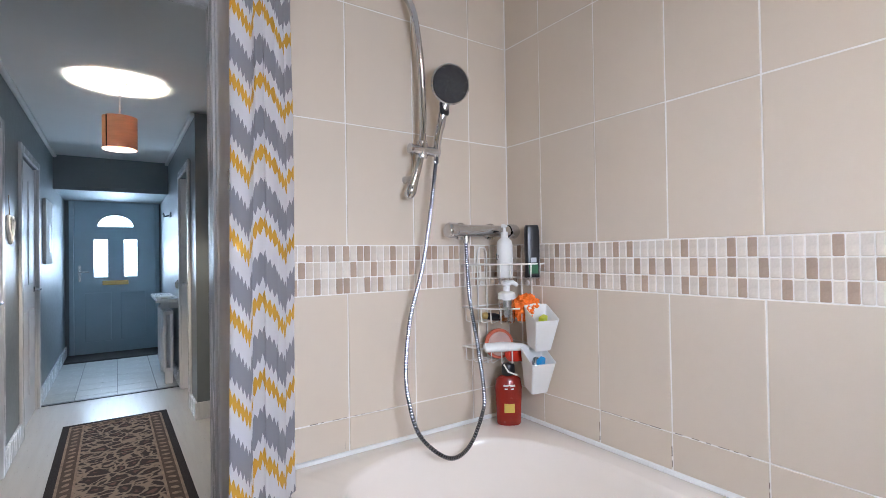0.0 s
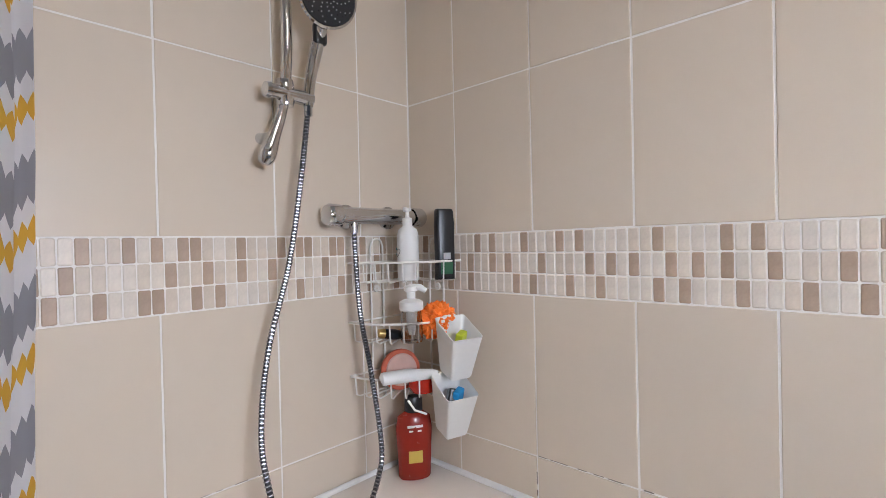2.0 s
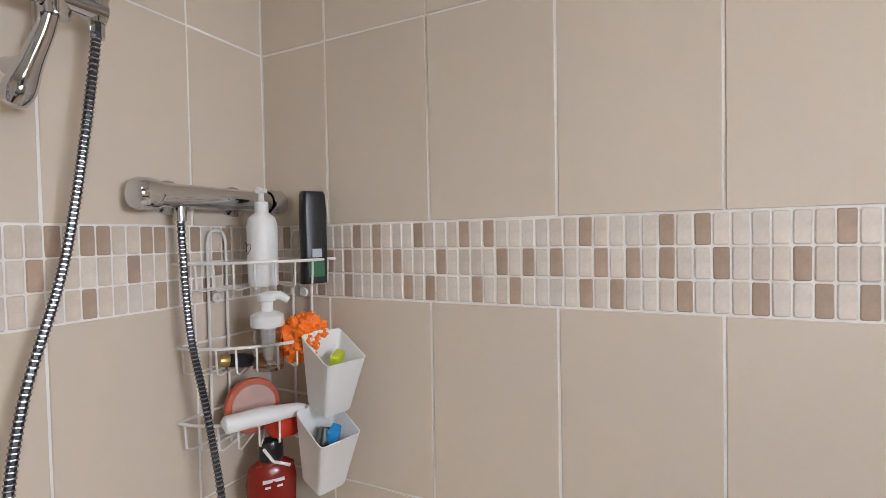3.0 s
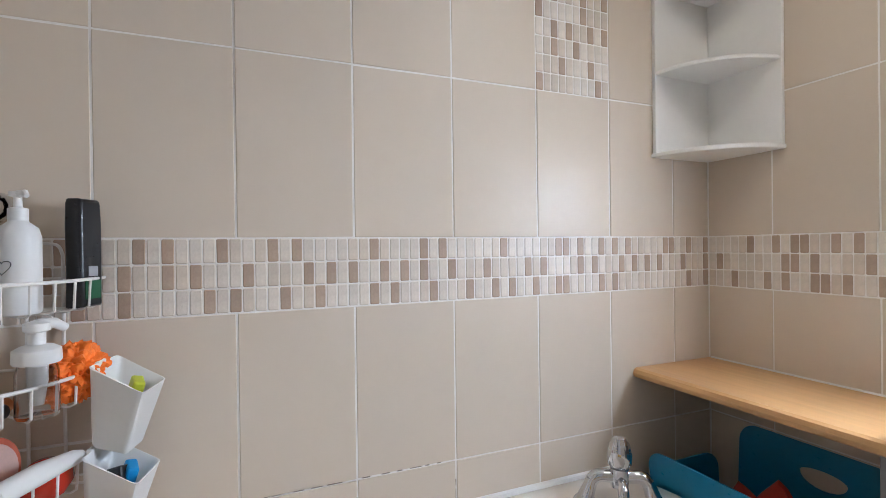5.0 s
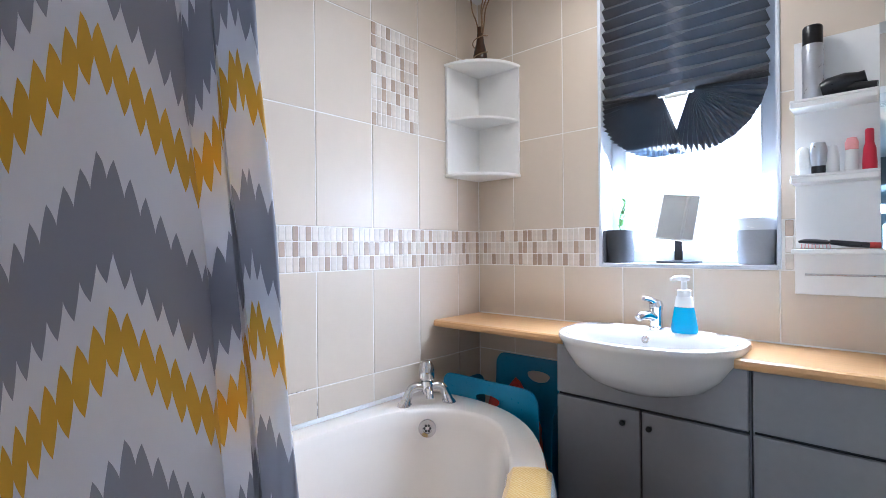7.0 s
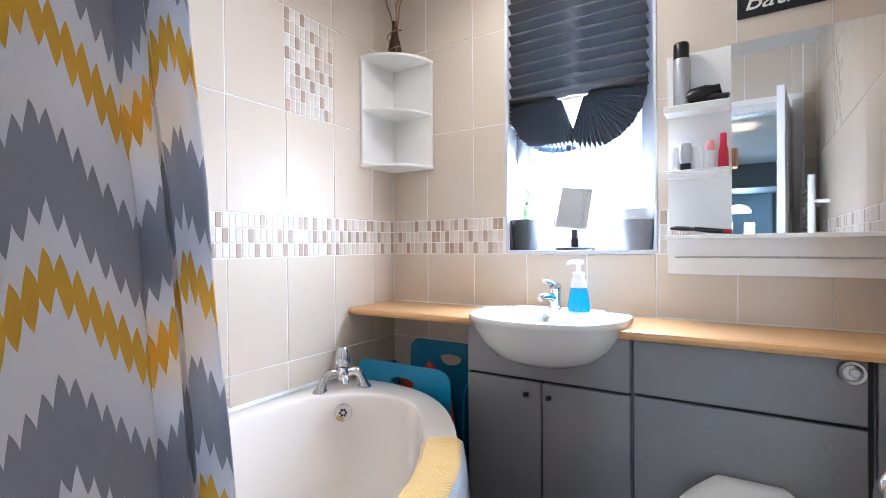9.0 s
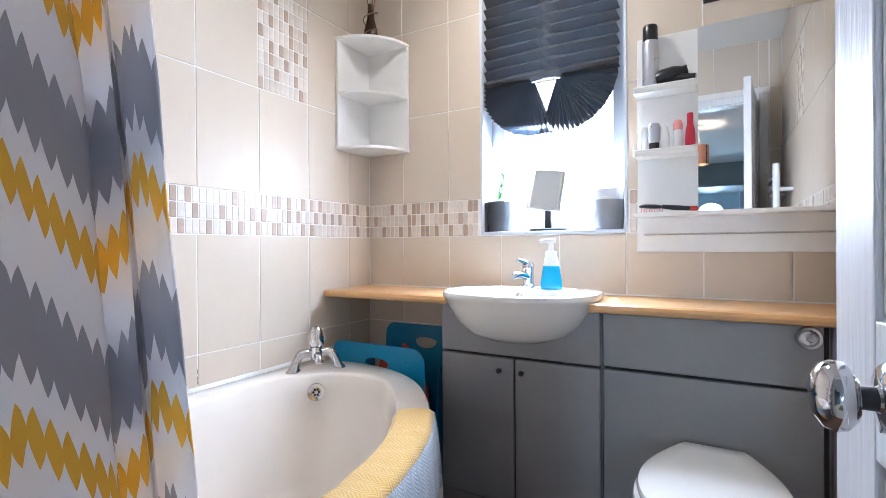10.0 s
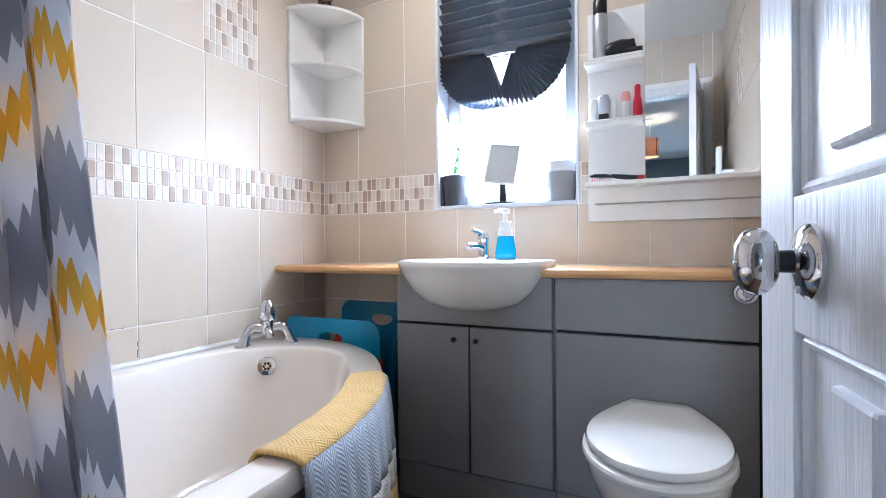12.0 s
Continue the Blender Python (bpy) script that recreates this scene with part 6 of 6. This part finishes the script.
# dark pieces of the mosaic, row by row from the top; east from the shower corner, south from the bath corner, north from the door
DARK = {
    "east": ("..#..#....#.#...#...#.#......#....#.#......#......##.#..#.#.#.....##..#..#",
             "....#..#.#..#.#...#....#.#.#..#.#.#..#...#....#.#....#.#...#.#.#.#...#...#",
             ".#....#..#.....#.#...#..#....#.#...#...#..#.#..#..##....#.#...........#..#"),
    "south": (".....#..#.##..#.#.....##.",
              ".#.......##.#....#..#....",
              "...#...#.#..##.#..#..#..#"),
    "north": ("..#.#...#..#.#.##...#...#.##..##..#..#....",
              ".#...#.#......#..#..#..#.....#...#..#...#.",
              "...#..#..#..##..#.#.......#....#...#...#.."),
    "panel": ("#..#......",
              "#....#....",
              "..#...#..#",
              "#.....#...",
              "..#.#..#.#",
              "..#..#....",
              "...#...#..",
              "#.......#."),
}


def tile_data(w, h, d, bevel, material, key):
    k = (round(w, 4), round(h, 4), key)
    if k not in tile_mesh:
        b2 = bmesh.new()
        c = 0.0022 if key.startswith("mosaic") else 0.0008
        o = [(-w / 2 + c, -h / 2), (w / 2 - c, -h / 2), (w / 2, -h / 2 + c), (w / 2, h / 2 - c), (w / 2 - c, h / 2), (-w / 2 + c, h / 2), (-w / 2, h / 2 - c), (-w / 2, -h / 2 + c)]
        lo = [b2.verts.new((x, y, -0.004)) for x, y in o]
        mid = [b2.verts.new((x, y, d - bevel)) for x, y in o]
        hi = [b2.verts.new((x * (1 - 2 * bevel / w), y * (1 - 2 * bevel / h), d)) for x, y in o]
        for a, c in ((lo, mid), (mid, hi)):
            for i in range(8):
                b2.faces.new((a[i], a[(i + 1) % 8], c[(i + 1) % 8], c[i]))
        b2.faces.new(hi)
        me = bpy.data.meshes.new(key)
        b2.to_mesh(me)
        b2.free()
        me.materials.append(material)
        tile_mesh[k] = me
    return tile_mesh[k]


def wall_matrix(side, s, z):
    """The pose of a piece on a wall: its face towards the room."""
    if side == "east":
        return pose(XB + T, s, z, 90, 0, -90)
    if side == "west":
        return pose(XD - T, s, z, 90, 0, 90)
    if side == "south":
        return pose(s, YC - T, z, 90, 0, 180)
    return pose(s, YA + T, z, 90, 0, 0)


def lay(parent, side, lo, hi, origin, holes=(), panels=(), skip_below=0.0, wide=TW):
    rnd_ = random.Random(sum(map(ord, side)))
    cols = [lo] + sorted(origin + k * wide for k in range(-14, 15) if lo + 0.012 < origin + k * wide < hi - 0.012) + [hi]

    def blocked(a, c, z0, z1):
        for ha, hb, h0, h1 in holes:
            if a < hb - 1e-6 and c > ha + 1e-6 and z0 < h1 - 1e-6 and z1 > h0 + 1e-6:
                return (ha, hb, h0, h1)
        return None

    def put_tile(a, c, z0, z1):
        if c - a < 0.012 or z1 - z0 < 0.012:
            return
        h = blocked(a, c, z0, z1)
        if h:
            if a < h[0]:
                put_tile(a, h[0], z0, z1)
            if c > h[1]:
                put_tile(h[1], c, z0, z1)
            a2, c2 = max(a, h[0]), min(c, h[1])
            if z0 < h[2]:
                put_tile(a2, c2, z0, h[2])
            if z1 > h[3]:
                put_tile(a2, c2, h[3], z1)
            return
        ob = new("tile", tile_data(c - a - JOINT, z1 - z0 - JOINT, T - 0.0004 * rnd_.random(), 0.0012, TILE, "tile"))
        ob.parent = parent
        ob.matrix_basis = wall_matrix(side, (a + c) / 2, (z0 + z1) / 2) @ pose(0, 0, 0, rnd_.uniform(-0.35, 0.35), rnd_.uniform(-0.35, 0.35), 0)

    def put_mosaic(a, c, z0, z1, rows):
        nx, nz = max(1, round((c - a) / 0.02525)), max(1, round((z1 - z0) / 0.053))
        w, h = (c - a) / nx, (z1 - z0) / nz
        for i in range(nx):
            for k in range(nz):
                x, z = a + (i + 0.5) * w, z0 + (k + 0.5) * h
                if blocked(x - w / 2, x + w / 2, z - h / 2, z + h / 2):
                    continue
                j = i if side == "north" else nx - 1 - i
                line = rows[nz - 1 - k] if rows else ""
                if j < len(line):
                    m_ = 2 if line[j] == "#" else rnd_.choices((0, 1), (0.6, 0.4))[0]
                else:
                    m_ = rnd_.choices((0, 1, 2), (0.45, 0.30, 0.25))[0]
                ob = new("mosaic_tile", tile_data(w - 0.0023, h - 0.0026, T - 0.0007 * rnd_.random(), 0.0018, MOSAIC[m_], "mosaic_%d" % m_))
                ob.parent = parent
                ob.matrix_basis = wall_matrix(side, x, z) @ pose(0, 0, 0, rnd_.uniform(-0.5, 0.5), rnd_.uniform(-0.5, 0.5), rnd_.uniform(-0.7, 0.7))

    for z0, z1 in zip(ROWS_Z, ROWS_Z[1:]):
        if z1 <= skip_below:
            continue
        if z0 == 1.107:
            put_mosaic(lo, hi, z0, z1, DARK.get(side) if hi == XB or side == "east" else None)
            continue
        for a, c in zip(cols, cols[1:]):
            if any(abs(a - pa) < 0.03 and abs(z0 - pz) < 0.01 for pa, pz in panels):
                put_mosaic(a, c, z0, z1, DARK["panel"])
            else:
                put_tile(a, c, z0, z1)


lay(wall_east, "east", YC, YA, 0.617, panels=((0.11, 1.672),))
lay(wall_south, "south", XD, XB, 0.678, holes=((WX0 - 0.006, WX1 + 0.006, WZ0 - 0.009, WZ1 + 0.02),))
lay(wall_north, "north", DX1 + 0.062, XB, 0.6815, wide=0.2578)
lay(wall_west, "west", YC, YA, 0.617, panels=((0.617, 1.672),))
lay(wall_north, "north", XD, DX0 - 0.062, 0.665)
lay(wall_north, "north", DX0 - 0.058, DX1 + 0.058, 0.665, skip_below=2.08, holes=((DX0 - 0.07, DX1 + 0.07, 0, DZ + 0.062),))

MOULD = mat("mould_stain", (0.22, 0.18, 0.15), 0.9, vary=0.3, scale=60)
rs_ = random.Random(11)


def stain(parent, side, s0, s1, z, wide):
    """Dark broken staining along a joint."""
    bm = bmesh.new()
    s_ = s0
    while s_ < s1:
        L_ = rs_.uniform(0.008, 0.035)
        h_ = rs_.uniform(0.0003, 0.0008)
        if wide:
            box(s_, min(s_ + L_, s1), z - h_, z + h_, -0.0005, T + 0.0004, bm=bm)
        else:
            box(z - h_, z + h_, s_, min(s_ + L_, s1), -0.0005, T + 0.0004, bm=bm)
        s_ += L_ + rs_.uniform(0.002, 0.03)
    ob_ = part("grout_stain", bm, MOULD, parent, "dark mould along the joint")
    ob_["kind"] = "stuff"
    ob_.matrix_basis = wall_matrix(side, 0, 0)


# along the low joints: the east wall's pieces run in -y of the local axis
stain(wall_east, "east", -0.86, -0.64, 0.7018, True)
stain(wall_east, "east", -1.12, -0.90, 0.7018, True)
for y in (0.617, 0.8705, 1.124):
    stain(wall_east, "east", 0.60, 0.66, -y - 0.0015, False)
stain(wall_north, "north", 0.55, 0.92, 0.7018, True)
for x in (0.665, 0.9185):
    stain(wall_north, "north", 0.60, 0.64, x, False)

# hall floor tiles
hx = [HL + 0.001, -0.27, 0.043, 0.36, HR - 0.001]
hy = [5.386, 5.52, 5.76, 6.00, 6.30, 6.60, 6.90, 7.20, 7.50, HF - 0.05]
hall_sub = bpy.data.objects["hall_subfloor"]
for a, c in zip(hx, hx[1:]):
    for b_, d_ in zip(hy, hy[1:]):
        ob = new("floor_tile", tile_data(c - a - 0.006, d_ - b_ - 0.006, 0.006, 0.0012, HALLTILE, "floor_tile"))
        ob.parent = hall_sub
        ob.matrix_basis = pose((a + c) / 2, (b_ + d_) / 2, -0.006)
